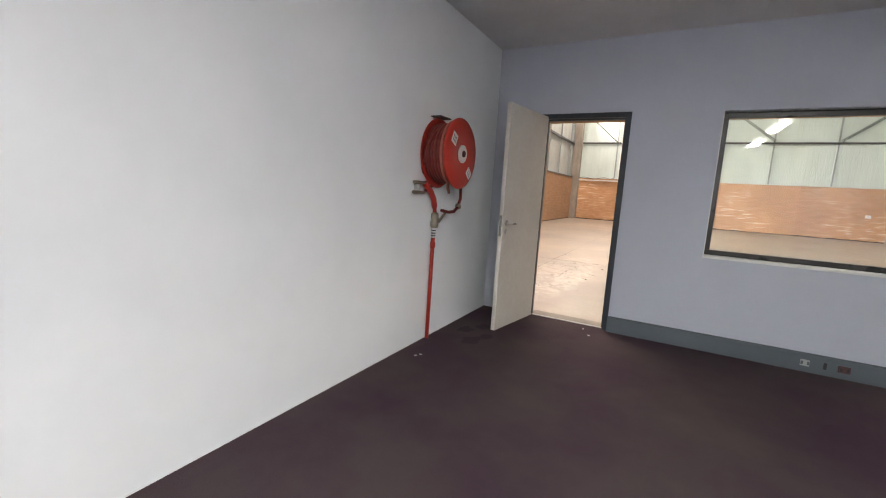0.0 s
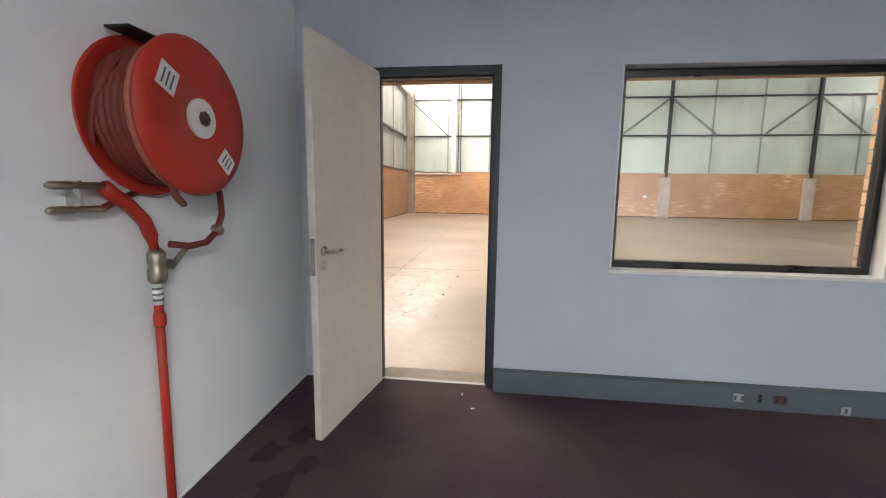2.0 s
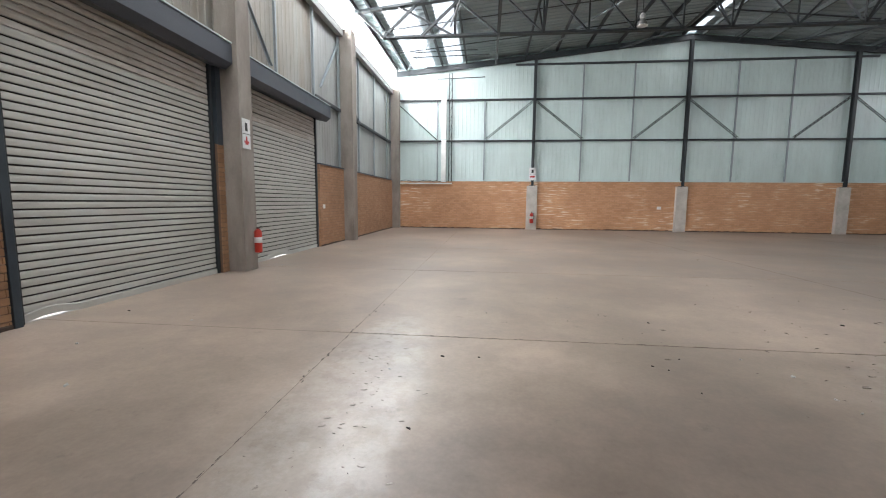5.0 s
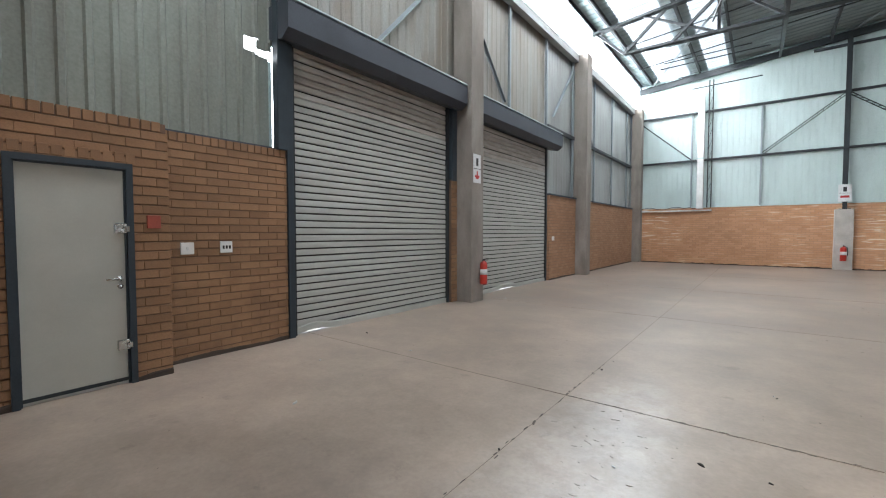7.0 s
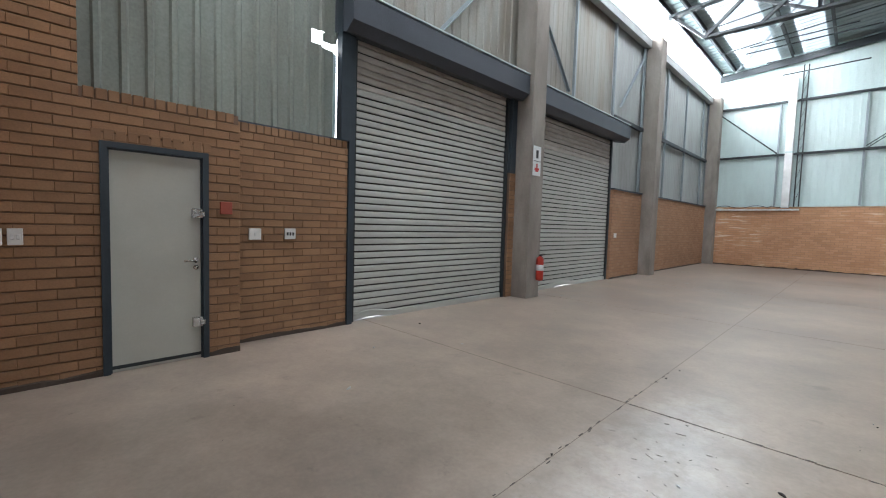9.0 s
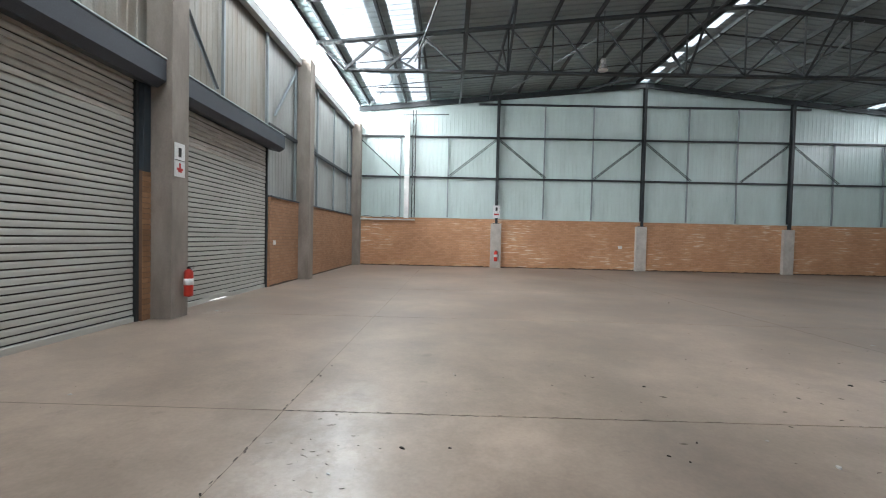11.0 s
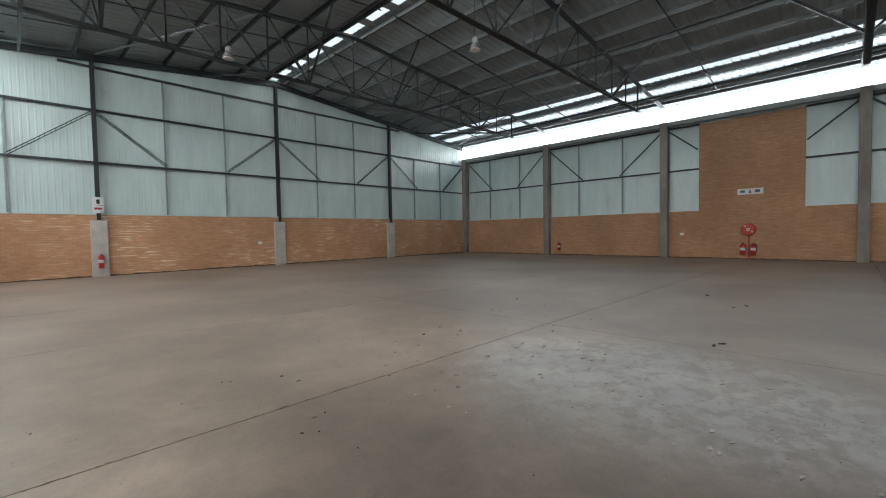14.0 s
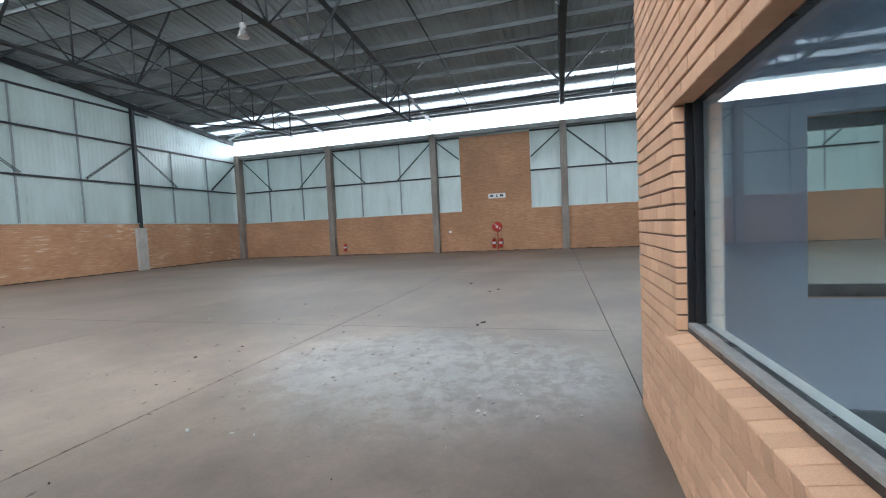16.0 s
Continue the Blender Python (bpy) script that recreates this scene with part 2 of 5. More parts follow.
# west sheeting, three tones: own stains, base also darkened for the less lit wall
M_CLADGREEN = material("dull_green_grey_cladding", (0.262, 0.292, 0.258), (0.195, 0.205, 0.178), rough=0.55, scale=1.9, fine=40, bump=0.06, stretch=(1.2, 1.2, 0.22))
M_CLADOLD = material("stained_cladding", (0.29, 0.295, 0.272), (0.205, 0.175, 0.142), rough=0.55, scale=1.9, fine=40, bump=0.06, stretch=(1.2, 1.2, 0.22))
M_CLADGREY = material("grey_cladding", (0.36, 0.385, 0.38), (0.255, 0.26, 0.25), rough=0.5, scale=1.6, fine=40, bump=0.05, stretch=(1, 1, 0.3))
M_ROOF = material("roof_underside", (0.325, 0.382, 0.40), (0.25, 0.292, 0.305), rough=0.6, scale=1.0, fine=30, bump=0.05, stretch=(0.4, 1, 1))
M_SHUT = material("roller_shutter_slat", (0.43, 0.44, 0.405), (0.36, 0.355, 0.325), rough=0.55, scale=1.5, fine=90, bump=0.03, amount=0.12, stretch=(1, 0.6, 2.0))
M_SHUTWORN = material("worn_shutter_slat", (0.45, 0.43, 0.39), (0.36, 0.335, 0.295), rough=0.65, scale=3.0, fine=90, bump=0.04, amount=0.15, stretch=(1, 0.9, 4.0), contrast=(0.4, 0.6))
M_PLASTER = material("white_wall_paint", (0.80, 0.84, 0.84), (0.73, 0.775, 0.785), rough=0.55, scale=1.1, fine=90, bump=0.04, amount=0.07)
M_LILAC = material("pale_lilac_wall_paint", (0.475, 0.515, 0.585), (0.435, 0.475, 0.545), rough=0.6, scale=0.8, fine=90, bump=0.04, amount=0.07)
M_CEIL = material("ceiling_board", (0.66, 0.66, 0.66), rough=0.8, scale=1.0, fine=50, bump=0.05, amount=0.2)
M_CARPET = material("purple_brown_carpet", (0.092, 0.074, 0.070), (0.064, 0.038, 0.055), rough=0.98, scale=1.1, fine=420, bump=0.9, spec=0.1, amount=0.9)
M_SPILL = material("dried_spill", (0.062, 0.042, 0.05), (0.05, 0.034, 0.041), rough=0.97, scale=9, fine=420, bump=0.9, spec=0.1)
M_SKIRT = material("grey_green_skirting", (0.092, 0.118, 0.134), (0.083, 0.107, 0.122), amount=0.1, rough=0.5, scale=3, bump=0.04)
M_CREAM = material("cream_door_paint", (0.62, 0.60, 0.545), (0.56, 0.54, 0.485), rough=0.45, scale=2.0, fine=30, bump=0.04, amount=0.25)
M_DOORGREY = material("grey_door_paint", (0.46, 0.465, 0.415), (0.40, 0.40, 0.355), rough=0.5, scale=1.6, fine=60, bump=0.03, amount=0.08)
M_GREYALU = material("dusty_aluminium", (0.30, 0.30, 0.29), (0.22, 0.215, 0.205), rough=0.55, scale=14, bump=0.05)
M_FRAMEDARK = material("dark_bronze_aluminium", (0.014, 0.015, 0.017), rough=0.34, scale=5, bump=0.02)
M_RED = material("red_enamel", (0.47, 0.034, 0.02), (0.40, 0.028, 0.017), rough=0.42, scale=4, fine=50, bump=0.02, amount=0.06)
M_HOSE = material("red_rubber_hose", (0.18, 0.025, 0.018), rough=0.6, scale=8, bump=0.1)
M_HOSEPALE = material("dusty_pink_hose", (0.42, 0.14, 0.10), rough=0.7, scale=8, bump=0.1)
M_BLACK = material("black_plastic", (0.02, 0.02, 0.02), rough=0.5, bump=0.02)
M_WHITE = material("white_plastic", (0.78, 0.78, 0.76), rough=0.4, bump=0.02, amount=0.1)
M_PLATE = material("yellowed_white_plastic", (0.4, 0.41, 0.40), rough=0.45, bump=0.02, amount=0.1)
M_DULLRED = material("dull_red_plastic", (0.085, 0.03, 0.032), rough=0.5, bump=0.02)
M_PAPER = material("printed_white_label", (0.75, 0.76, 0.76), rough=0.6, scale=30, bump=0.02, amount=0.2)
M_SIGNRED = material("sign_red", (0.5, 0.04, 0.04), rough=0.5, bump=0.0)
M_CHROME = material("worn_chrome", (0.62, 0.62, 0.60), rough=0.25, metal=1.0, scale=12, bump=0.03)
M_BRASS = material("dull_brass", (0.42, 0.38, 0.30), rough=0.4, metal=1.0, scale=10, bump=0.05)
M_GLASS = glass_material()
M_GREENPANE = material("frosted_green_glass", (0.56, 0.65, 0.585), (0.50, 0.585, 0.53), rough=0.22, scale=1.5, fine=80, bump=0.01, amount=0.05, spec=0.5)
M_ASPHALT = material("yard_asphalt", (0.16, 0.155, 0.15), rough=0.9, scale=0.5, fine=60, bump=0.3)
M_TRANSL = material("translucent_sheet", (0.85, 0.88, 0.87), rough=0.5, bump=0.0)
_n, _l = M_TRANSL.node_tree.nodes, M_TRANSL.node_tree.links
_tr, _mx = _n.new("ShaderNodeBsdfTranslucent"), _n.new("ShaderNodeMixShader")
_tr.inputs[0].default_value, _mx.inputs[0].default_value = (0.33, 0.37, 0.38, 1), 0.8
_l.new(_n["Principled BSDF"].outputs[0], _mx.inputs[1])
_l.new(_tr.outputs[0], _mx.inputs[2])
_l.new(_mx.outputs[0], _n["Material Output"].inputs[0])
M_CLEAR = M_TRANSL.copy()
M_CLEAR.name = "clear_ridge_sheet"
next(k for k in M_CLEAR.node_tree.nodes if k.type == "BSDF_TRANSLUCENT").inputs[0].default_value = (0.72, 0.75, 0.75, 1)
M_SKYGLOW = material("bright_overcast_sky", (0.9, 0.9, 0.9), bump=0.0)
M_SKYGLOW.node_tree.nodes["Principled BSDF"].inputs["Emission Color"].default_value = (0.97, 0.99, 1, 1)
M_SKYGLOW.node_tree.nodes["Principled BSDF"].inputs["Emission Strength"].default_value = 3.0
M_LITWEB = material("dull_galvanised_purlin", (0.155, 0.175, 0.18), (0.12, 0.135, 0.138), rough=0.5, scale=2.0, bump=0.04)
M_POSTGREY = material("grey_galvanised_post", (0.27, 0.31, 0.33), rough=0.5, bump=0.04)
M_FLAKE = material("worn_floor_coat", (0.31, 0.27, 0.235), (0.22, 0.19, 0.165), rough=0.35, scale=20, bump=0.1)
M_STAIN = material("old_dirt", (0.10, 0.085, 0.075), rough=0.9)
M_CRUMB = material("floor_crumb", (0.17, 0.148, 0.125), (0.11, 0.095, 0.08), rough=0.9)
M_REDBOX = material("faded_red_plate", (0.36, 0.08, 0.05), rough=0.6, bump=0.02)

M_TUBE = material("lit_diffuser", (0.9, 0.9, 0.9), bump=0.0)
M_TUBE.node_tree.nodes["Principled BSDF"].inputs["Emission Color"].default_value = (0.95, 0.98, 1, 1)
M_TUBE.node_tree.nodes["Principled BSDF"].inputs["Emission Strength"].default_value = 3.5
M_BELL = material("grey_polycarbonate", (0.2, 0.2, 0.195), rough=0.25, bump=0.0)

# ---- mesh helpers ----


def part(name, bm, mat, parent=None, label="", smooth=False):
    """Links a bmesh as one mesh object, under a thing where one is given."""
    me = bpy.data.meshes.new(name)
    bmesh.ops.recalc_face_normals(bm, faces=bm.faces)
    bm.to_mesh(me)
    bm.free()
    me.materials.append(mat)
    if smooth:
        for p in me.polygons:
            p.use_smooth = True
    ob = new(name, me)
    if parent:
        ob.parent = parent
        ob.matrix_parent_inverse = parent.matrix_basis.inverted()
    if label:
        ob["label"] = label
    return ob


def thing(name, at, label, category, group="", kind=""):
    ob = new(name)
    ob.empty_display_size = 0.1
    ob.location = at
    return tagged(ob, label, category, group, kind)


def box(bm, x0, x1, y0, y1, z0, z1, bevel=0.0):
    r = bmesh.ops.create_cube(bm, size=1.0)
    vs = r["verts"]
    for v in vs:
        v.co = Vector(((x0 + x1) / 2 + v.co.x * (x1 - x0), (y0 + y1) / 2 + v.co.y * (y1 - y0), (z0 + z1) / 2 + v.co.z * (z1 - z0)))
    if bevel:
        es = list({e for v in vs for e in v.link_edges})
        bmesh.ops.bevel(bm, geom=es, offset=bevel, segments=2, affect="EDGES", profile=0.5)
    return bm


def B(*a, **k):
    return box(bmesh.new(), *a, **k)


def beam(bm, p, q, w, h=None, up=(0, 0, 1)):
    """A bar from p to q, w wide and h deep."""
    p, q = Vector(p), Vector(q)
    h = h or w
    d = (q - p).normalized()
    u = Vector(up)
    if abs(d.dot(u)) > 0.98:
        u = Vector((1, 0, 0))
    s = d.cross(u).normalized()
    t = s.cross(d).normalized()
    vs = [bm.verts.new(c + s * a * w / 2 + t * b * h / 2) for c in (p, q) for a, b in ((-1, -1), (1, -1), (1, 1), (-1, 1))]
    for f in ((0, 3, 2, 1), (4, 5, 6, 7), (0, 1, 5, 4), (1, 2, 6, 5), (2, 3, 7, 6), (3, 0, 4, 7)):
        bm.faces.new([vs[i] for i in f])
    return bm


def angle_iron(bm, p, q, a, up=(0, 0, 1)):
    """An L section from p to q."""
    p, q = Vector(p), Vector(q)
    d = (q - p).normalized()
    u = Vector(up)
    if abs(d.dot(u)) > 0.98:
        u = Vector((1, 0, 0))
    s = d.cross(u).normalized()
    t = s.cross(d).normalized()
    th = max(0.006, a * 0.12)
    prof = ((0, 0), (a, 0), (a, th), (th, th), (th, a), (0, a))
    vs = [bm.verts.new(c + s * (x - a / 2) + t * (y - a / 2)) for c in (p, q) for x, y in prof]
    k = len(prof)
    for i in range(k):
        j = (i + 1) % k
        bm.faces.new((vs[i], vs[j], vs[k + j], vs[k + i]))
    bm.faces.new(vs[:k][::-1])
    bm.faces.new(vs[k:])
    return bm


def h_section(bm, p, q, w, h, up=(0, 0, 1), th=0.012):
    """An I section from p to q: w the flange, h the depth."""
    p, q = Vector(p), Vector(q)
    d = (q - p).normalized()
    u = Vector(up)
    if abs(d.dot(u)) > 0.98:
        u = Vector((0, 1, 0))
    s = d.cross(u).normalized()
    t = s.cross(d).normalized()
    for off, ww, hh in ((h / 2 - th / 2, w, th), (-h / 2 + th / 2, w, th), (0, th, h - 2 * th)):
        beam(bm, p + t * off, q + t * off, ww, hh, up=t)
    return bm


def tube(bm, pts, r, n=10):
    """A round bar along the points."""
    pts = [Vector(p) for p in pts]
    rings = []
    up = Vector((0, 0, 1))
    for i, c in enumerate(pts):
        d = (pts[min(i + 1, len(pts) - 1)] - pts[max(i - 1, 0)]).normalized()
        u = up if abs(d.dot(up)) < 0.95 else Vector((1, 0, 0))
        s = d.cross(u).normalized()
        t = s.cross(d).normalized()
        rings.append([bm.verts.new(c + (s * math.cos(k * math.tau / n) + t * math.sin(k * math.tau / n)) * r) for k in range(n)])
    for a, b in zip(rings, rings[1:]):
        for k in range(n):
            bm.faces.new((a[k], a[(k + 1) % n], b[(k + 1) % n], b[k]))
    bm.faces.new(rings[0][::-1])
    bm.faces.new(rings[-1])
    return bm


def lathe(bm, prof, m, n=24):
    """Turns the (radius, height) profile about the z axis of the pose m."""
    rings = []
    for r, h in prof:
        rings.append([bm.verts.new(m @ Vector((r * math.cos(k * math.tau / n), r * math.sin(k * math.tau / n), h))) for k in range(n)])
    for a, b in zip(rings, rings[1:]):
        for k in range(n):
            bm.faces.new((a[k], a[(k + 1) % n], b[(k + 1) % n], b[k]))
    bm.faces.new(rings[0][::-1])
    bm.faces.new(rings[-1])
    return bm


def slab_with_holes(bm, axis, lo, hi, u0, u1, z0, z1, holes=()):
    """A wall across axis from lo to hi, u0 to u1 long, with openings (u0, u1, z0, z1) cut through it."""
    us = sorted({u0, u1, *(h for o in holes for h in o[:2] if u0 < h < u1)})
    zs = sorted({z0, z1, *(h for o in holes for h in o[2:] if z0 < h < z1)})
    for a, b in zip(us, us[1:]):
        run = None
        for c, d in zip(zs, zs[1:]):
            um, zm = (a + b) / 2, (c + d) / 2
            solid = not any(o[0] < um < o[1] and o[2] < zm < o[3] for o in holes)
            if solid:
                run = (run[0], d) if run else (c, d)
            if run and (not solid or d == zs[-1]):
                if axis == "x":
                    box(bm, lo, hi, a, b, *run)
                else:
                    box(bm, a, b, lo, hi, *run)
                run = None
    return bm


def cladding(bm, axis, at, u0, u1, z0, z1, side=1, pitch=0.2, depth=0.028):
    """Trapezoid-ribbed sheet standing in the plane axis = at; ribs run upward."""
    pts, u = [], u0
    while u < u1 - 1e-6:
        for f, d in ((0.0, 0), (0.60, 0), (0.70, 1), (0.90, 1)):
            if u + f * pitch <= u1:
                pts.append((u + f * pitch, d * depth * side))
        u += pitch
    pts.append((u1, 0))
    cols = []
    for u, d in pts:
        cols.append([bm.verts.new((at + d, u, z) if axis == "x" else (u, at + d, z)) for z in (z0, z1)])
    for a, b in zip(cols, cols[1:]):
        bm.faces.new((a[0], b[0], b[1], a[1]))
    return bm


PITCH_Z, PITCH_U = 0.085, 0.232
_bricks = {}


def brick_mesh(length, height, depth, shaded=False):
    key = (round(length, 3), round(height, 3), round(depth, 3), shaded)
    if key not in _bricks:
        l, h, d, c = length / 2, height / 2, depth, 0.004
        vs = [(-l, 0, -h), (l, 0, -h), (l, 0, h), (-l, 0, h), (-l, d - c, -h), (l, d - c, -h), (l, d - c, h), (-l, d - c, h),
              (-l + c, d, -h + c), (l - c, d, -h + c), (l - c, d, h - c), (-l + c, d, h - c)]
        fs = [(0, 1, 5, 4), (1, 2, 6, 5), (2, 3, 7, 6), (3, 0, 4, 7), (4, 5, 9, 8), (5, 6, 10, 9), (6, 7, 11, 10), (7, 4, 8, 11), (8, 9, 10, 11)]
        me = bpy.data.meshes.new("brick")
        me.from_pydata(vs, [], fs)
        me.materials.append(M_BRICK_SHADED if shaded else M_BRICK)
        _bricks[key] = me
    return _bricks[key]


def place_brick(mesh, parent, m):
    ob = new("brick", mesh)
    ob.parent = parent
    ob.matrix_basis = parent.matrix_basis.inverted() @ m
    return ob


def brick_face(parent, axis, face, sign, u0, u1, z0, z1, holes=(), near=None, depth=0.03, first=0, shaded=False):
    """Stretcher-bond bricks on the plane axis = face whose outside looks along sign; bricks inside near are single parts, the rest one mesh."""
    rest = bmesh.new()
    turn = {("y", 1): 0, ("y", -1): 180, ("x", 1): -90, ("x", -1): 90}[(axis, sign)]
    rows = int(round((z1 - z0) / PITCH_Z))
    for r in range(rows):
        zc = z0 + (r + 0.5) * PITCH_Z
        spans = [(u0, u1)]
        for h in holes:
            if h[2] - 0.02 < zc < h[3] + 0.0:
                spans = [s for a, b in spans for s in ((a, min(b, h[0])), (max(a, h[1]), b)) if s[1] - s[0] > 0.012]
        start = u0 - (PITCH_U / 2 if (r + first) % 2 else 0)
        for a, b in spans:
            k = math.floor((a - start) / PITCH_U)
            while start + k * PITCH_U < b - 0.01:
                p, q = max(a, start + k * PITCH_U), min(b, start + (k + 1) * PITCH_U)
                k += 1
                if q - p < 0.012:
                    continue
                length = round((q - p - 0.002) / 0.004) * 0.004
                uc = (p + q) / 2
                jit = 0.0015 * math.sin(uc * 91.7 + zc * 57.3)
                off = face - sign * depth + sign * jit
                m = pose(*((uc, off) if axis == "y" else (off, uc)), zc, 0, 0.25 * math.sin(uc * 37 + zc * 71), turn)
                me = brick_mesh(length, PITCH_Z - (0.010 if shaded else 0.0125), depth, shaded)
                if near and near[0] <= uc <= near[1] and near[2] <= zc <= near[3]:
                    place_brick(me, parent, m)
                else:
                    vs = [rest.verts.new(m @ v.co) for v in me.vertices]
                    for f in me.polygons:
                        rest.faces.new([vs[i] for i in f.vertices])
    if rest.verts:
        ob = part("bricks", rest, M_SHADED_ISLE if shaded else M_BRICK_ISLE, parent)
        tagged(ob, kind="stuff")
    else:
        rest.free()


def island_brick(source):
    m = source.copy()
    m.name = source.name + "_joined"
    n, l = m.node_tree.nodes, m.node_tree.links
    info = next(k for k in n if k.type == "OBJECT_INFO")
    geo = n.new("ShaderNodeNewGeometry")
    for lk in list(info.outputs["Random"].links):
        l.new(geo.outputs["Random Per Island"], lk.to_socket)
    n.remove(info)
    return m


M_BRICK_ISLE, M_SHADED_ISLE = island_brick(M_BRICK), island_brick(M_BRICK_SHADED)


def structure(name, bm, mat, label="", smooth=False):
    return tagged(part(name, bm, mat, None, label, smooth), kind="structure", category=name.split("_")[0])


# ---- plan ----
XW, XE, YS, YN = -4.6, 24.2, -9.4, 26.3      # inner faces of the hall
TOPW = 6.95                                  # head of the side walls
DADO = 2.42                                  # head of the brick dado


def roof_z(x):
    return RIDGE_Z - FALL * abs(x - RIDGE_X)


OFF_X0, OFF_X1, OFF_Y0, OFF_Y1, OFF_OUT, OFF_CEIL, OFF_TOP = -0.78, 3.62, -4.2, 4.43, 4.66, 2.77, 3.66
DOOR = (-0.27, 0.53, 0.0, 2.09)              # opening in the office front
WIN = (1.27, 2.805, 0.855, 2.08)            # window in the office front
SIDEWIN = (1.9, 3.68, 0.87, 2.09)            # window in the office side
GDOOR = (5.80, 6.61, -0.05, 1.97)             # grey door in the west wall

# ---- ground outside ----
structure("ground", B(-400, 400, -400, 400, -0.4, -0.08), M_ASPHALT)

# bright sky outside the openings
for name, x in (("backdrop_west", -7.6), ("backdrop_east", 27.2)):
    structure(name, B(x - 0.02, x + 0.02, YS - 9, YN + 30, 1.2, 15.0), M_SKYGLOW, "plain bright sky outside the openings")

# ---- walls of the hall ----
wn_ = bmesh.new()
box(wn_, XW - 0.3, XE + 0.3, YN, YN + 0.23, -0.05, DADO)
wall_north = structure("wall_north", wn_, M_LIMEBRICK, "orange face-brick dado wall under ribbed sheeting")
# sheeting of the gable, bay by bay, cut to the roof's slope
for a, b in ((XW, 2.55), (2.55, 9.75), (9.75, 16.95), (16.95, XE)):
    c = cladding(bmesh.new(), "y", YN + 0.12, a, b, DADO, 9.6, side=-1, depth=0.004)
    for v in c.verts:
        if v.co.z > 5:
            v.co.z = roof_z(v.co.x) + 0.02
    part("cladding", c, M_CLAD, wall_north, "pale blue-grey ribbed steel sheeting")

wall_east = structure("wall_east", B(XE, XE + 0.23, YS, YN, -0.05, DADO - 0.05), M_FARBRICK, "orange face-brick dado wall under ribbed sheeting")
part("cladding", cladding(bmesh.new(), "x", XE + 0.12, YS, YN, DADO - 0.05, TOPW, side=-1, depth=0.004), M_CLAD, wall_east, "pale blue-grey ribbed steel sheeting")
part("brick_panel", B(XE - 0.012, XE + 0.1, 6.75, 10.75, DADO - 0.05, 6.62), M_FARBRICK, wall_east, "tall face-brick panel between sheeting")

wall_south = structure("wall_south", B(XW - 0.3, XE + 0.3, YS - 0.23, YS, -0.05, DADO), M_FARBRICK, "plain face-brick dado wall under sheeting")
c = cladding(bmesh.new(), "y", YS - 0.12, XW, XE, DADO, 9.6, side=1)
for v in c.verts:
    if v.co.z > 5:
        v.co.z = roof_z(v.co.x) + 0.02
part("cladding", c, M_CLAD, wall_south)

# west wall: dado pieces between the shutters
ww = bmesh.new()
box(ww, -4.85, -4.58, YS, 5.06, -0.05, 3.66)
slab_with_holes(ww, "x", -4.85, -4.286, 5.06, 6.888, -0.05, DADO - 0.04, (GDOOR,))
box(ww, -4.85, -4.286, 5.06, 5.668, DADO - 0.04, 4.4)
box(ww, -4.85, -4.566, 6.888, 8.318, -0.05, DADO - 0.03)
box(ww, -4.85, -4.566, 11.85, 12.1, -0.05, DADO - 0.03)
wall_west = structure("wall_west", ww, M_MORTAR, "face-brick wall with roller shutters and sheeting above")
part("brick_dado", B(-4.85, -4.55, 16.5, YN, -0.05, DADO), M_SHADEDFAR, wall_west, "orange face-brick dado")
cl = bmesh.new()
cladding(cl, "x", -4.74, 5.68, 8.2, DADO - 0.06, 3.53, side=1)
cladding(cl, "x", -4.74, 5.68, 8.04, 3.53, 3.56, side=1)
cladding(cl, "x", -4.74, 5.68, 7.9, 3.56, 3.72, side=1)
cladding(cl, "x", -4.74, 8.05, 8.25, 3.61, 3.72, side=1)
cladding(cl, "x", -4.74, 5.68, 8.25, 3.72, TOPW, side=1)
cladding(cl, "x", -4.74, YS, 5.68, 3.6, TOPW, side=1)
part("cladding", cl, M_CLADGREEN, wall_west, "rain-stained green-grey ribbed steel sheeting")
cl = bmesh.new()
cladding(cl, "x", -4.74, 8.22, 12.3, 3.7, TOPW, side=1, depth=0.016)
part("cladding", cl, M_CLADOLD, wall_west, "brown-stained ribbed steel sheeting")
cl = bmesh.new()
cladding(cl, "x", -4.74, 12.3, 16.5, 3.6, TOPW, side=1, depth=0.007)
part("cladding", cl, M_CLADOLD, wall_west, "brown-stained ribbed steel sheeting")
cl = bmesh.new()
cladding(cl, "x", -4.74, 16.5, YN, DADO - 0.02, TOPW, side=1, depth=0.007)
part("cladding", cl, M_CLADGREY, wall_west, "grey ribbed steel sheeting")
for y0, y1 in ((25.85, 26.45),):
    part("corner_strip", B(-4.85, -4.70, y0, y1, DADO - 0.02, TOPW), M_CLADGREY, wall_west, "folded grey corner strip")
# paler colour than the sheeting around it holds the light at the gap
part("sheet_edge", B(-4.745, -4.735, 8.2, 8.24, DADO - 0.06, 3.5), M_CLAD, wall_west, "bent edge of the sheeting, coloured pale as if lit from the gap")
# eaves beams at the head of both side walls
for name, wall, x0, x1 in (("eaves_beam", wall_west, -4.68, -4.5), ("eaves_beam", wall_east, 24.0, 24.18)):
    part(name, B(x0, x1, YS, YN, 6.74, TOPW, bevel=0.01), M_CLADGREY, wall, "grey eaves beam")
    part("flashing", B(min(x0, x1) - 0.22 if x0 < 0 else x0, x1 if x0 < 0 else x1 + 0.22, YS, YN, TOPW, TOPW + 0.03), M_CLAD, wall)

# ---- roof ----
EAVE_W, EAVE_E = -4.42, 24.85


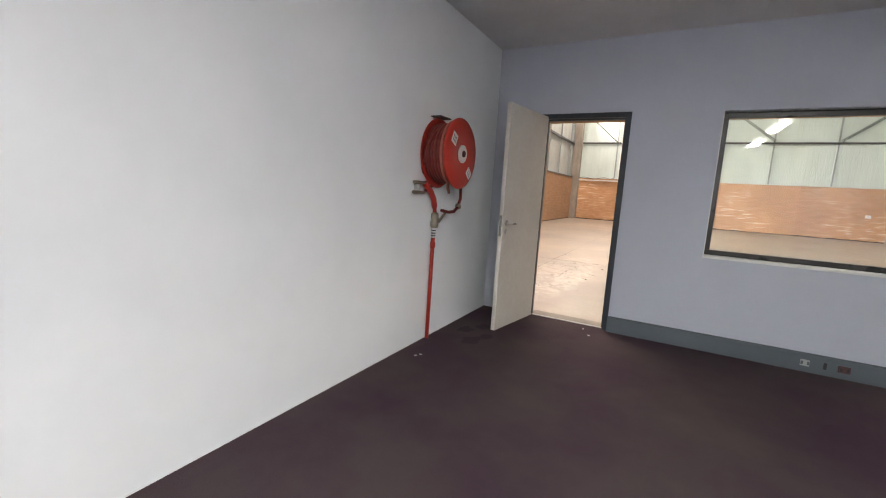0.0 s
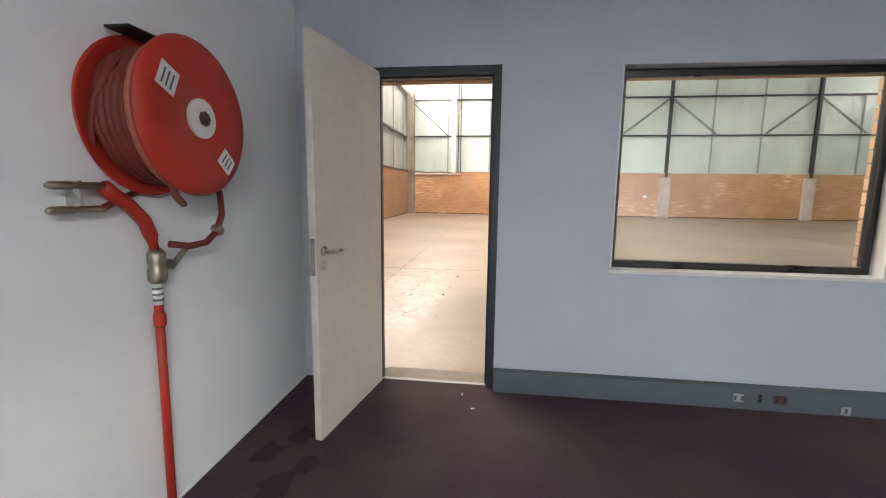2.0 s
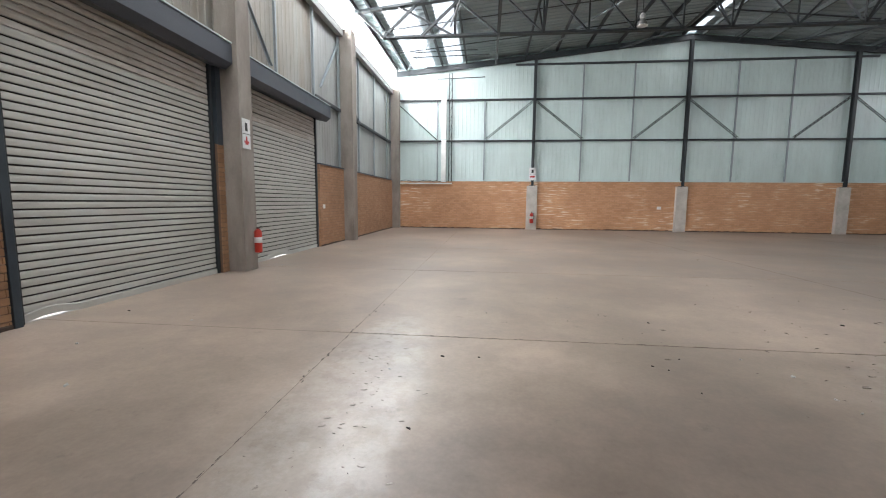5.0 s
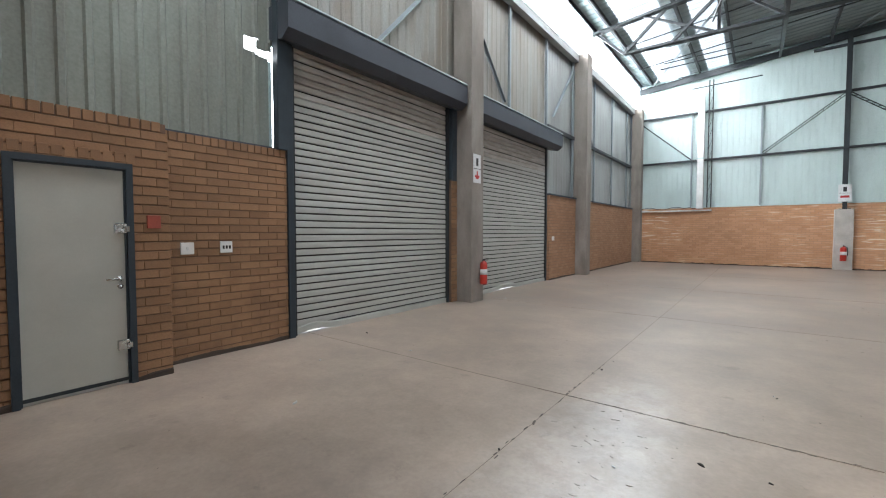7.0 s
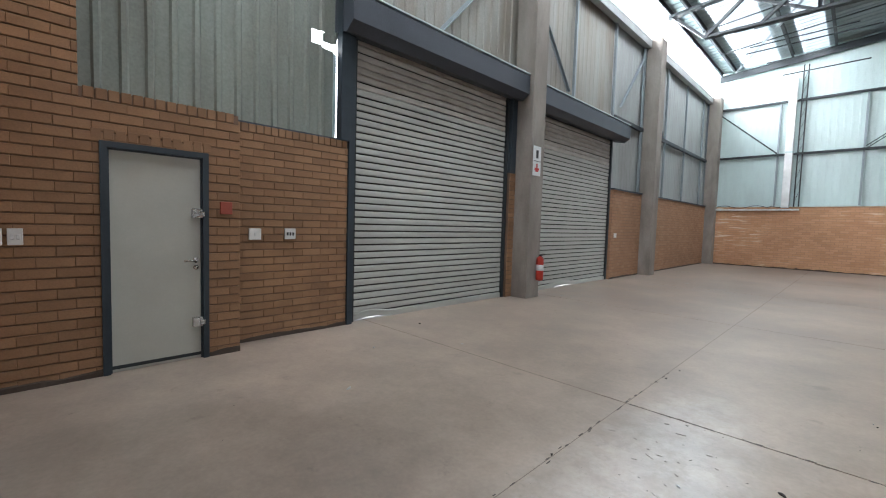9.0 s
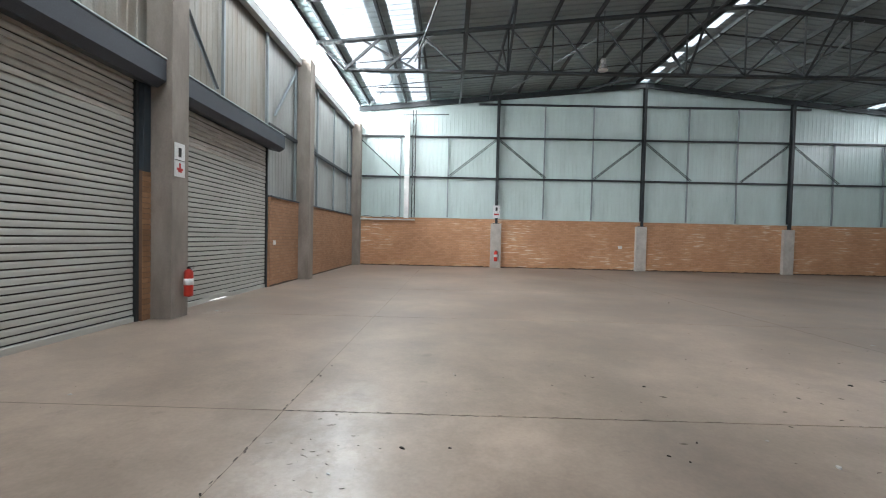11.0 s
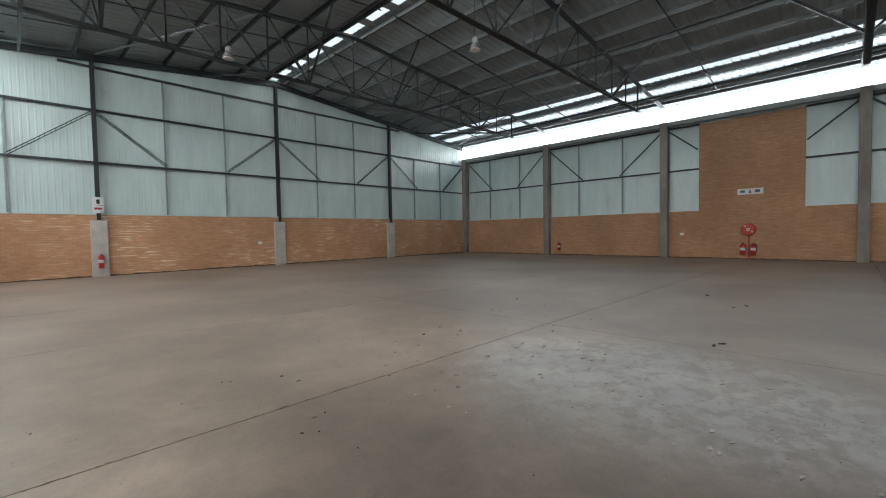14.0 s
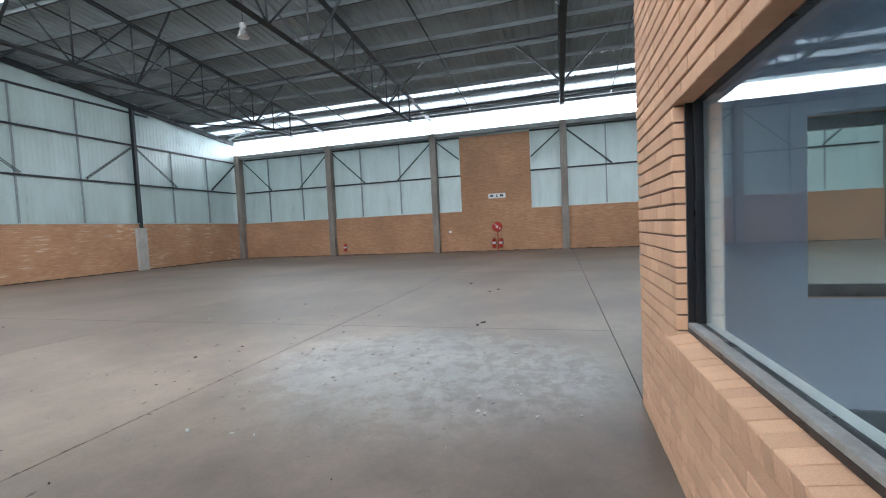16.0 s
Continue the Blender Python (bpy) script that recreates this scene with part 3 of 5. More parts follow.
def roof_sheet(bm, x0, x1, y0, y1, pitch=0.3, depth=0.03):
    """Ribbed sheet on the slope from x0 to x1; ribs run down the slope."""
    y = y0
    pts = []
    while y < y1 - 1e-6:
        for f, d in ((0, 0), (0.62, 0), (0.72, 1), (0.9, 1)):
            if y + f * pitch <= y1:
                pts.append((y + f * pitch, d * depth))
        y += pitch
    pts.append((y1, 0))
    cols = [[bm.verts.new((x, yy, roof_z(x) + d)) for x in (x0, x1)] for yy, d in pts]
    for a, b in zip(cols, cols[1:]):
        bm.faces.new((a[0], b[0], b[1], a[1]))


rs = bmesh.new()
for x0, x1 in ((EAVE_W, -3.55), (-2.4, -1.75), (-1.02, 9.58), (9.92, 20.5), (21.2, 22.15), (22.75, EAVE_E)):
    roof_sheet(rs, x0, x1, YS - 0.3, YN + 0.3)
roof_ob = structure("ceiling", rs, M_ROOF, "dull beige-grey ribbed roof sheeting seen from below")
tl = bmesh.new()
for x0, x1 in ((-3.55, -2.4), (-1.75, -1.02), (20.5, 21.2), (22.15, 22.75)):
    roof_sheet(tl, x0, x1, YS - 0.3, YN + 0.3)
part("rooflight_sheet", tl, M_TRANSL, roof_ob, "translucent roof sheets")
part("ridge_light", B(9.56, 9.94, YS - 0.3, YN + 0.3, RIDGE_Z + 0.01, RIDGE_Z + 0.015), M_CLEAR, roof_ob, "clear ridge light")

for k in range(24):
    yc = YS + 0.75 + k * 1.5
    part("ridge_cap", B(9.5, 10.0, yc - 0.22, yc + 0.22, RIDGE_Z - 0.03, RIDGE_Z - 0.012), M_ROOF, roof_ob)

# purlins, one object each, the length of the hall
PURLINS = (-4.32, -3.85, -2.05, -0.85, 0.6, 2.05, 3.5, 4.95, 6.4, 7.85, 9.3, 10.2, 11.65, 13.1, 14.55, 16.0, 17.45, 18.9, 20.35, 21.55, 23.35, 23.82)
for x in PURLINS:
    p = bmesh.new()
    z = roof_z(x)
    for w, h, dx, dz in ((0.014, 0.15, 0, -0.08), (0.065, 0.012, 0.03, -0.007), (0.065, 0.012, 0.03, -0.153)):
        box(p, x + dx - w / 2, x + dx + w / 2, YS, YN, z + dz - h / 2, z + dz + h / 2)
    # webs east of the ridge coloured lighter for the west light on them
    for k, face in enumerate(p.faces):
        face.material_index = 1 if k < 6 and x > RIDGE_X else 0
    tagged(part("purlin", p, M_STEEL, None, "dark painted cold-formed steel roof purlin"), category="purlin", group="roof purlins", kind="structure").data.materials.append(M_LITWEB)

TRUSS_Y = (19.2, 12.3, 5.0, -2.2)
BOT = 6.9


def roof_truss(y):
    """A pitched roof truss: top chords, level bottom chord, posts and diagonals of paired angles."""
    t = thing("roof_truss", (RIDGE_X, y, BOT), "dark painted steel lattice roof truss of welded angles", "roof truss", "roof trusses", "structure")
    drop = 0.26
    tc = lambda x: roof_z(x) - drop
    for x0, x1 in ((-4.3, RIDGE_X), (RIDGE_X, 23.8)):
        b = bmesh.new()
        for dy in (-0.045, 0.045):
            angle_iron(b, (x0, y + dy, tc(x0)), (x1, y + dy, tc(x1)), 0.12)
        part("top_chord", b, M_STEEL, t)
    b = bmesh.new()
    for dy in (-0.04, 0.04):
        angle_iron(b, (-3.3, y + dy, BOT), (20.4, y + dy, BOT), 0.105)
    part("bottom_chord", b, M_STEEL, t)
    panels = (-0.85, 0.6, 2.05, 3.5, 4.95, 6.4, 7.85, RIDGE_X)
    webs = []
    for k, x in enumerate(panels):
        webs.append((x, x))
        if k:
            webs.append((panels[k - 1], x))
    webs += [(2 * RIDGE_X - xt, 2 * RIDGE_X - xb) for xt, xb in webs if xt != RIDGE_X and xt > -0.8] + [(20.3, 20.3)]
    webs += [(-0.6, -2.0), (-2.8, -0.9), (-4.2, -3.3), (-2.1, -3.3)]
    for xt, xb in webs:
        b = bmesh.new()
        angle_iron(b, (xt, y, tc(xt)), (xb, y, BOT), 0.08 if xt < -0.5 or xt > 20 else 0.06)
        part("web", b, M_STEEL, t)
    for xg in sorted({x for k in panels for x in (k, 2 * RIDGE_X - k)}):
        part("gusset", B(xg - 0.12, xg + 0.12, y - 0.006, y + 0.006, tc(xg) - 0.12, tc(xg) + 0.02), M_STEEL, t)
    return t


for y in TRUSS_Y:
    roof_truss(y)
# gable rafters at both ends
for y in (YN - 0.1, YS + 0.1):
    r = thing("gable_rafter", (RIDGE_X, y, 9.0), "dark steel rafter along the gable wall", "rafter", "", "structure")
    for x0, x1 in ((-4.38, RIDGE_X), (RIDGE_X, 23.9)):
        part("rafter_half", h_section(bmesh.new(), (x0, y, roof_z(x0) - 0.28), (x1, y, roof_z(x1) - 0.28), 0.12, 0.24), M_STEEL, r)
# rods and bottom-chord braces between the trusses
br = thing("roof_bracing", (RIDGE_X, 12, 7.0), "thin dark steel braces tying the roof trusses together", "bracing", "", "structure")
ys = [YN - 0.15, *TRUSS_Y]
for y0, y1 in zip(ys, ys[1:]):
    for x in (0.6, 6.4, 13.1, 18.9):
        part("tie", angle_iron(bmesh.new(), (x, y0, BOT if y0 < 26 else roof_z(x) - 0.4), (x, y1, BOT), 0.08), M_STEEL, br)
    for x in (2.05, 7.85, 11.65, 17.45):
        ym = (y0 + y1) / 2
        zt = roof_z(x) - 0.14
        part("knee_brace", angle_iron(bmesh.new(), (x, y1, BOT), (x, y1 + 1.7, zt), 0.08), M_STEEL, br)
        part("knee_brace", angle_iron(bmesh.new(), (x, y0 if y0 < 26 else y0 - 0.1, BOT if y0 < 26 else zt - 0.2), (x, y0 - 1.7, zt), 0.08), M_STEEL, br)
    for x0, x1 in ((-1.0, 0.6), (20.5, 18.9)):
        if y0 < 26:
            part("wind_brace", tube(bmesh.new(), [(x0, y0, 7.2), (x1, y1, 7.0)], 0.03, 6), M_STEEL, br)
# bars that keep the purlins from sagging, and braces from the gable to the first truss
for side in (-1, 1):
    for sag in (23.6, 21.15, 17.0, 9.8, 2.6):
        xe = RIDGE_X + side * 13.6
        part("sag_bar", angle_iron(bmesh.new(), (xe, sag, roof_z(xe) - 0.18), (RIDGE_X + side * 0.3, sag, RIDGE_Z - 0.2), 0.045), M_STEEL, br)
    for a, b in ((13.6, 10.2), (7.1, 3.68)):
        xa, xb = RIDGE_X + side * a, RIDGE_X + side * b
        # pale grey here carries the light that falls on these braces
        part("gable_brace", angle_iron(bmesh.new(), (xa, YN - 0.15, roof_z(xa) - 0.12), (xb, 19.2, roof_z(xb) - 0.32), 0.09), M_POSTGREY, br, "pale grey brace, its lit look put into the colour")

# ---- columns, girts and braces ----


def concrete_column(x, y, w, d, h, label):
    t = part("concrete_column", B(x - w / 2, x + w / 2, y - d / 2, y + d / 2, -0.02, h, bevel=0.012), M_CONC if h > 3 else M_PIER)
    return tagged(t, label, "column", "concrete columns", "structure")


for y in (12.235, 18.78, 26.1):
    concrete_column(-4.42, y, 0.42, 0.43, TOPW + 0.02, "weathered grey concrete column against the shutter wall")
for y in (26.12, 19.2, 12.3, 4.95, -2.2, YS + 0.2):
    concrete_column(24.1, y, 0.42, 0.36, TOPW + 0.02, "weathered grey concrete column against the brick wall")
for x in (2.57, 9.75, 16.97):
    concrete_column(x, YN - 0.02, 0.52, 0.3, 2.2, "short pale concrete pier at the foot of a steel post")
    p = thing("steel_column", (x, YN, 2.2), "dark green-grey steel column of the gable wall", "column", "gable columns", "structure")
    part("shaft", h_section(bmesh.new(), (x, YN - 0.08, 2.2), (x, YN - 0.08, roof_z(x) - 0.38), 0.13, 0.2, up=(0, 1, 0)), M_STEEL, p)
    part("base_plate", B(x - 0.16, x + 0.16, YN - 0.17, YN - 0.01, 2.2, 2.225), M_STEEL, p)

def laced_brace(p, q, across, w=0.075, gap=0.19):
    """Two thin bars laced together with short plates; across: the way from one bar to the other."""
    b = bmesh.new()
    p, q, across = Vector(p), Vector(q), Vector(across).normalized()
    for s in (-1, 1):
        beam(b, p + across * s * w / 2, q + across * s * w / 2, 0.016, 0.03)
    steps = max(2, int((q - p).length / gap))
    for k in range(steps):
        a, c = p.lerp(q, (k + 0.1) / steps), p.lerp(q, (k + 0.62) / steps)
        beam(b, a - across * w / 2, c + across * w / 2, 0.07, 0.012)
    return b


north_steel = thing("gable_framing", (RIDGE_X, YN, DADO), "dark steel girts, thin posts and lattice braces on the gable sheeting", "framing", "", "structure")
for z, x0, x1 in ((4.45, XW + 0.2, XE - 0.2), (6.47, XW + 0.2, XE - 0.2), (8.12, 1.6, 17.9)):
    part("girt", B(x0, x1, YN - 0.02, YN + 0.07, z - 0.04, z + 0.04), M_STEEL, north_steel)
part("sill_angle", B(XW + 0.2, XE - 0.2, YN - 0.03, YN + 0.06, DADO, DADO + 0.045), M_CLAD, north_steel)
for x in (0.12, 4.9, 7.3, 12.0, 14.42, 19.15, 21.6, -2.28):
    part("sheeting_post", B(x - 0.03, x + 0.03, YN + 0.01, YN + 0.07, DADO + 0.04, min(roof_z(x) - 0.4, 8.12 if 1.6 < x < 17.9 else 6.47)), M_POSTGREY, north_steel)
for xc in (2.57, 9.75, 16.97):
    for s in (-1, 1):
        part("brace", laced_brace((xc, YN - 0.03, 6.42), (xc + s * 2.4, YN - 0.03, 4.5), (0.63, 0, s * 0.78)), M_STEEL, north_steel)
part("brace", angle_iron(bmesh.new(), (XE - 0.2, YN - 0.03, 6.42), (XE - 2.4, YN - 0.03, 4.5), 0.07, up=(0, 1, 0)), M_STEEL, north_steel)
part("brace", angle_iron(bmesh.new(), (XW + 0.3, YN - 0.03, 6.3), (XW + 2.3, YN - 0.03, 4.5), 0.05, up=(0, 1, 0)), M_STEEL, north_steel)

east_steel = thing("east_framing", (XE, 12, DADO), "dark steel girts, thin posts and braces on the east sheeting", "framing", "", "structure")
bays = [YS + 0.4, -2.2, 4.95, 12.3, 19.2, 25.94]
for a, b in zip(bays, bays[1:]):
    a, b = a + 0.18, b - 0.18
    spans = [(a, b)] if not (a < 8 < b) else [(a, 6.75), (10.75, b)]
    for p, q in spans:
        part("girt", B(XE + 0.0, XE + 0.08, p, q, 4.41, 4.49), M_STEEL, east_steel)
        part("girt", B(XE + 0.0, XE + 0.08, p, q, 6.6, 6.68), M_STEEL, east_steel)
    w = (b - a) / 3
    for k in (1, 2):
        yy = a + w * (k + (0.13 if k == 2 else -0.06))
        if not 6.7 < yy < 10.8:
            part("sheeting_post", B(XE + 0.01, XE + 0.07, yy - 0.03, yy + 0.03, DADO, 6.6), M_POSTGREY, east_steel)
    if a < 8 < b:
        ends = ((b, 10.8, 6.5, 5.4), (a, 6.7, 6.5, 5.2))
    else:
        ends = ((b, b - w, 6.5, 4.5), (a, a + w, 6.5, 4.5))
    for p, q, zp, zq in ends:
        part("brace", angle_iron(bmesh.new(), (XE, p, zp), (XE, q, zq), 0.07, up=(1, 0, 0)), M_STEEL, east_steel)
part("sill_angle", B(XE - 0.01, XE + 0.07, YS, 6.75, DADO - 0.05, DADO), M_CLAD, east_steel)
part("sill_angle", B(XE - 0.01, XE + 0.07, 10.75, YN, DADO - 0.05, DADO), M_CLAD, east_steel)

west_steel = thing("west_framing", (-4.66, 16, DADO), "dark steel posts, girts and braces behind the shutter wall sheeting", "framing", "", "structure")
part("girt", B(-4.69, -4.60, 19.0, 25.9, 4.3, 4.4), M_STEEL, west_steel)
part("girt", B(-4.69, -4.60, 16.5, 18.55, 4.3, 4.4), M_STEEL, west_steel)
for y, z0 in ((20.67, DADO), (22.87, DADO), (16.46, 4.2), (14.32, 4.1), (25.2, DADO), (19.05, DADO), (18.5, DADO)):
    part("sheeting_post", B(-4.69, -4.63, y - 0.03, y + 0.03, z0, 6.74), M_POSTGREY, west_steel)
for p, q in (((12.5, 6.2), (14.1, 4.42)), ((18.5, 6.5), (16.95, 4.72)), ((19.0, 6.1), (20.47, 4.4)), ((12.0, 6.5), (9.9, 4.25))):
    part("brace", angle_iron(bmesh.new(), (-4.66, *p), (-4.66, *q), 0.06, up=(1, 0, 0)), M_POSTGREY, west_steel)
part("sill_angle", B(-4.7, -4.52, 16.5, 25.9, DADO, DADO + 0.04), M_HOOD, west_steel)
part("head_angle", B(-4.72, -4.56, 6.92, 8.22, DADO - 0.03, DADO - 0.012), M_HOOD, west_steel)

# ---- roller shutters ----


def roller_shutter(y0, y1, top, hy0, hy1, bend, span, label):
    """Slatted curtain in steel guides under a folded hood."""
    t = thing("roller_shutter", (-4.66, (y0 + y1) / 2, 0), label, "roller shutter", "roller shutters")
    pitch = 0.0945
    n = int((top - 0.06) / pitch)
    prof = ((0.0, -0.012), (0.0, 0.011), (0.05, 0.0125), (0.5, 0.0125), (0.72, 0.009), (0.80, 0.0), (1.0, -0.012))
    for i in range(n):
        b = bmesh.new()
        z = 0.114 + i * pitch
        inset = 0.004 if i % 2 else 0.03      # every other slat carries an end lock and reaches into the guide
        bow = 0.012 * math.sin(i * 1.7) * math.exp(-((i - n + 9) / 4.0) ** 2)
        segs = 14
        rows = [[b.verts.new((-4.66 + dx + bow * math.sin(9 * k / segs + i), y0 + inset + (y1 - y0 - 2 * inset) * k / segs, z + f * pitch)) for k in range(segs + 1)] for f, dx in prof]
        for ra, rb in zip(rows, rows[1:]):
            for k in range(segs):
                b.faces.new((ra[k], ra[k + 1], rb[k + 1], rb[k]))
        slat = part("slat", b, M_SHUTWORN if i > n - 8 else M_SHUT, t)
        if i < n - 8 or i % 4 == 0:            # groove band coloured dark for dirt and the shade under the lip above
            slat.data.materials.append(M_DIRT_SHADE)
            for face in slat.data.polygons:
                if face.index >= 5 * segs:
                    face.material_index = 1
    # dark sheet added behind the slats: closes gaps and stands in for groove shade
    part("curtain_backing", B(-4.712, -4.70, y0, y1, 0.02, top + 0.05), M_DIRT_SHADE, t, "dark sheet added behind the slats, for dirt and shade in the grooves")
    bar = bmesh.new()
    rings = []
    for k in range(25):
        yy = y0 + (y1 - y0) * k / 24
        lift = -0.006 + 0.045 * math.exp(-((yy - bend) / span) ** 4)
        rings.append([bar.verts.new((x, yy, z + lift)) for x, z in ((-4.68, 0.004), (-4.63, 0.004), (-4.63, 0.085), (-4.645, 0.096), (-4.68, 0.096))])
    for ra, rb in zip(rings, rings[1:]):
        for q in range(5):
            bar.faces.new((ra[q], ra[(q + 1) % 5], rb[(q + 1) % 5], rb[q]))
    bar.faces.new(rings[0])
    bar.faces.new(rings[-1][::-1])
    part("bottom_bar", bar, M_SHUT, t, "worn grey bottom bar, bent up in one place")
    for y in (y0, y1):
        g = bmesh.new()
        box(g, -4.72, -4.60, y - 0.03, y + 0.03, 0.0, top + 0.15)
        part("guide", g, M_STEEL, t)
    # hood: a folded sheet box
    h = bmesh.new()
    prof2 = ((-4.70, 0.02), (-4.42, -0.04), (-4.28, 0.06), (-4.28, 0.38), (-4.34, 0.41), (-4.70, 0.41))
    ends = [[h.verts.new((x, y, top - 0.02 + z)) for x, z in prof2] for y in (hy0, hy1)]
    k = len(prof2)
    for i in range(k):
        h.faces.new((ends[0][i], ends[0][(i + 1) % k], ends[1][(i + 1) % k], ends[1][i]))
    h.faces.new(ends[0])
    h.faces.new(ends[1][::-1])
    part("hood", h, M_HOOD, t, "grey-blue sheet metal hood")
    part("hood_lip", B(-4.36, -4.268, hy0, hy1, top + 0.385, top + 0.405), M_CLAD, t, "pale dusty top edge")
    return t


roller_shutter(8.445, 11.80, 3.76, 8.2, 11.98, 8.78, 0.22, "large grey slatted steel roller shutter, closed, with scuffed slats")
roller_shutter(12.62, 16.42, 3.72, 12.50, 16.75, 14.15, 0.42, "grey slatted steel roller shutter, closed, beside a concrete column")
post = part("steel_post", B(-4.70, -4.53, 8.325, 8.41, 0, TOPW - 0.2, bevel=0.006), M_STEELBLUE)
tagged(post, "dark slate-blue steel post beside the shutter", "post", "shutter posts", "structure")
part("flange", B(-4.62, -4.505, 8.19, 8.322, DADO - 0.03, TOPW - 0.2, bevel=0.004), M_STEELBLUE, post)
post = part("steel_post", B(-4.70, -4.54, 11.85, 12.0, DADO - 0.06, 3.85, bevel=0.008), M_STEELBLUE)
tagged(post, "dark slate-blue steel post above the brick beside the shutter", "post", "shutter posts", "structure")

# ---- office block ----
front_holes = (DOOR, WIN)
of = bmesh.new()
slab_with_holes(of, "y", OFF_Y1, 4.54, OFF_X0 - 0.2, OFF_X1, -0.05, OFF_CEIL + 0.05, (DOOR, (WIN[0] - 0.006, WIN[1] + 0.006, WIN[2] - 0.02, WIN[3] + 0.006)))
wall_office_front = structure("wall_office_front", of, M_LILAC, "pale lilac painted wall with a door and a window")
om = bmesh.new()
slab_with_holes(om, "y", 4.56, OFF_OUT - 0.014, OFF_X0 - 0.1, OFF_X1 + 0.206, -0.05, OFF_TOP, [(a - 0.012, b + 0.012, c - (0.03 if c > 0 else 0.012), d + 0.012) for a, b, c, d in front_holes])
wall_office_outer = structure("wall_office_outer", om, M_MORTAR, "orange face-brick office wall with deep raked joints")
os_ = bmesh.new()
slab_with_holes(os_, "x", OFF_X1, OFF_X1 + 0.10, OFF_Y0, 4.54, -0.05, OFF_CEIL + 0.05, (SIDEWIN,))
wall_office_side = structure("wall_office_side", os_, M_LILAC, "pale lilac painted side wall with a window")
oso = bmesh.new()
slab_with_holes(oso, "x", OFF_X1 + 0.10, OFF_X1 + 0.218, OFF_Y0, 4.54, -0.05, OFF_TOP, (SIDEWIN,))
structure("wall_office_side_outer", oso, M_FARBRICK, "face-brick side wall of the office")
structure("wall_office_left", B(OFF_X0 - 0.2, OFF_X0, OFF_Y0, OFF_Y1, -0.05, OFF_CEIL + 0.05), M_PLASTER, "smooth white painted office wall")
obk = bmesh.new()
box(obk, OFF_X0 - 0.2, OFF_X1 + 0.2, OFF_Y0 - 0.22, OFF_Y0, -0.05, OFF_TOP)
structure("wall_office_back", obk, M_PLASTER, "plain white painted wall")
structure("ceiling_office", B(OFF_X0 - 0.2, OFF_X1 + 0.1, OFF_Y0, 4.54, OFF_CEIL, OFF_CEIL + 0.04), M_CEIL, "pale grey ceiling boards")
structure("roof_office", B(-4.3, OFF_X1 + 0.2, OFF_Y0 - 0.2, OFF_OUT - 0.03, OFF_TOP - 0.14, OFF_TOP), M_CONC, "concrete slab over the offices")
structure("floor_office", B(OFF_X0, OFF_X1, OFF_Y0, 4.47, -0.03, 0.008), M_CARPET, "worn purple-brown carpet")
part("ceiling_joint", B(1.42, 1.46, OFF_Y0, OFF_Y1, OFF_CEIL - 0.006, OFF_CEIL + 0.002), M_CEIL)
tagged(bpy.data.objects["ceiling_joint"], "flat cover strip between ceiling boards", "cover strip", kind="structure")

# neighbouring room, a step further out
BY = 5.07
BWIN, BDOOR = (-2.22, -0.95, 0.745, 2.08), (-3.39, -2.53, 0.0, 2.08)
wb = bmesh.new()
slab_with_holes(wb, "y", 4.84, BY - 0.014, -4.3, -0.634, -0.05, OFF_TOP, [(a - 0.012, b + 0.012, c - (0.06 if c > 0 else 0.012), d + 0.012) for a, b, c, d in (BWIN, BDOOR)])
box(wb, -0.74, -0.62, OFF_OUT - 0.012, 4.84, -0.05, OFF_TOP)
wall_neighbour = structure("wall_neighbour", wb, M_MORTAR, "orange face-brick wall of the neighbouring room")
structure("wall_neighbour_inner", B(-4.3, -0.95, 2.2, 2.3, -0.05, OFF_CEIL), M_PLASTER, "plain pale wall inside the neighbouring room")
structure("ceiling_neighbour", B(-4.3, -0.62, 2.2, BY - 0.03, OFF_TOP - 0.14, OFF_TOP), M_CONC, "concrete slab over the neighbouring room")


def window(name, axis, at, u0, u1, z0, z1, label, mat, d=0.05, w=0.05, jw=None):
    """A fixed light: four frame bars and a pane, standing in an opening."""
    jw = jw or w
    mid = (u0 + u1) / 2
    t = thing(name, (mid, at, z0) if axis == "y" else (at, mid, z0), label, "window", "", "structure")

    def bar(part_name, a, b, c, e, dd, m):
        lo, hi = at - dd / 2, at + dd / 2
        bm = B(a, b, lo, hi, c, e, bevel=0.004 if m is mat else 0) if axis == "y" else B(lo, hi, a, b, c, e, bevel=0.004 if m is mat else 0)
        return part(part_name, bm, m, t)

    bar("frame_head", u0, u1, z1 - w, z1, d, mat)
    bar("frame_sill", u0, u1, z0, z0 + w, d, mat)
    bar("frame_jamb", u0, u0 + jw, z0 + w, z1 - w, d, mat)
    bar("frame_jamb", u1 - jw, u1, z0 + w, z1 - w, d, mat)
    pane = bar("pane", u0 + jw - 0.005, u1 - jw + 0.005, z0 + w - 0.005, z1 - w + 0.005, 0.006, M_GLASS)
    pane.visible_shadow = False
    return t


window("window_1", "y", 4.545, *WIN, "fixed window in a dark bronze frame", M_FRAMEDARK, d=0.04, w=0.042)
fr = bpy.data.objects["window_1"]
part("outer_flange", B(WIN[0] - 0.011, WIN[1] + 0.011, 4.567, 4.602, WIN[2] - 0.011, WIN[2] + 0.018, bevel=0.003), M_FRAMEDARK, fr)
for ua, ub in ((WIN[0] - 0.011, WIN[0] + 0.016), (WIN[1] - 0.016, WIN[1] + 0.011)):
    part("outer_flange", B(ua, ub, 4.567, 4.602, WIN[2] + 0.018, WIN[3] + 0.008), M_FRAMEDARK, fr)
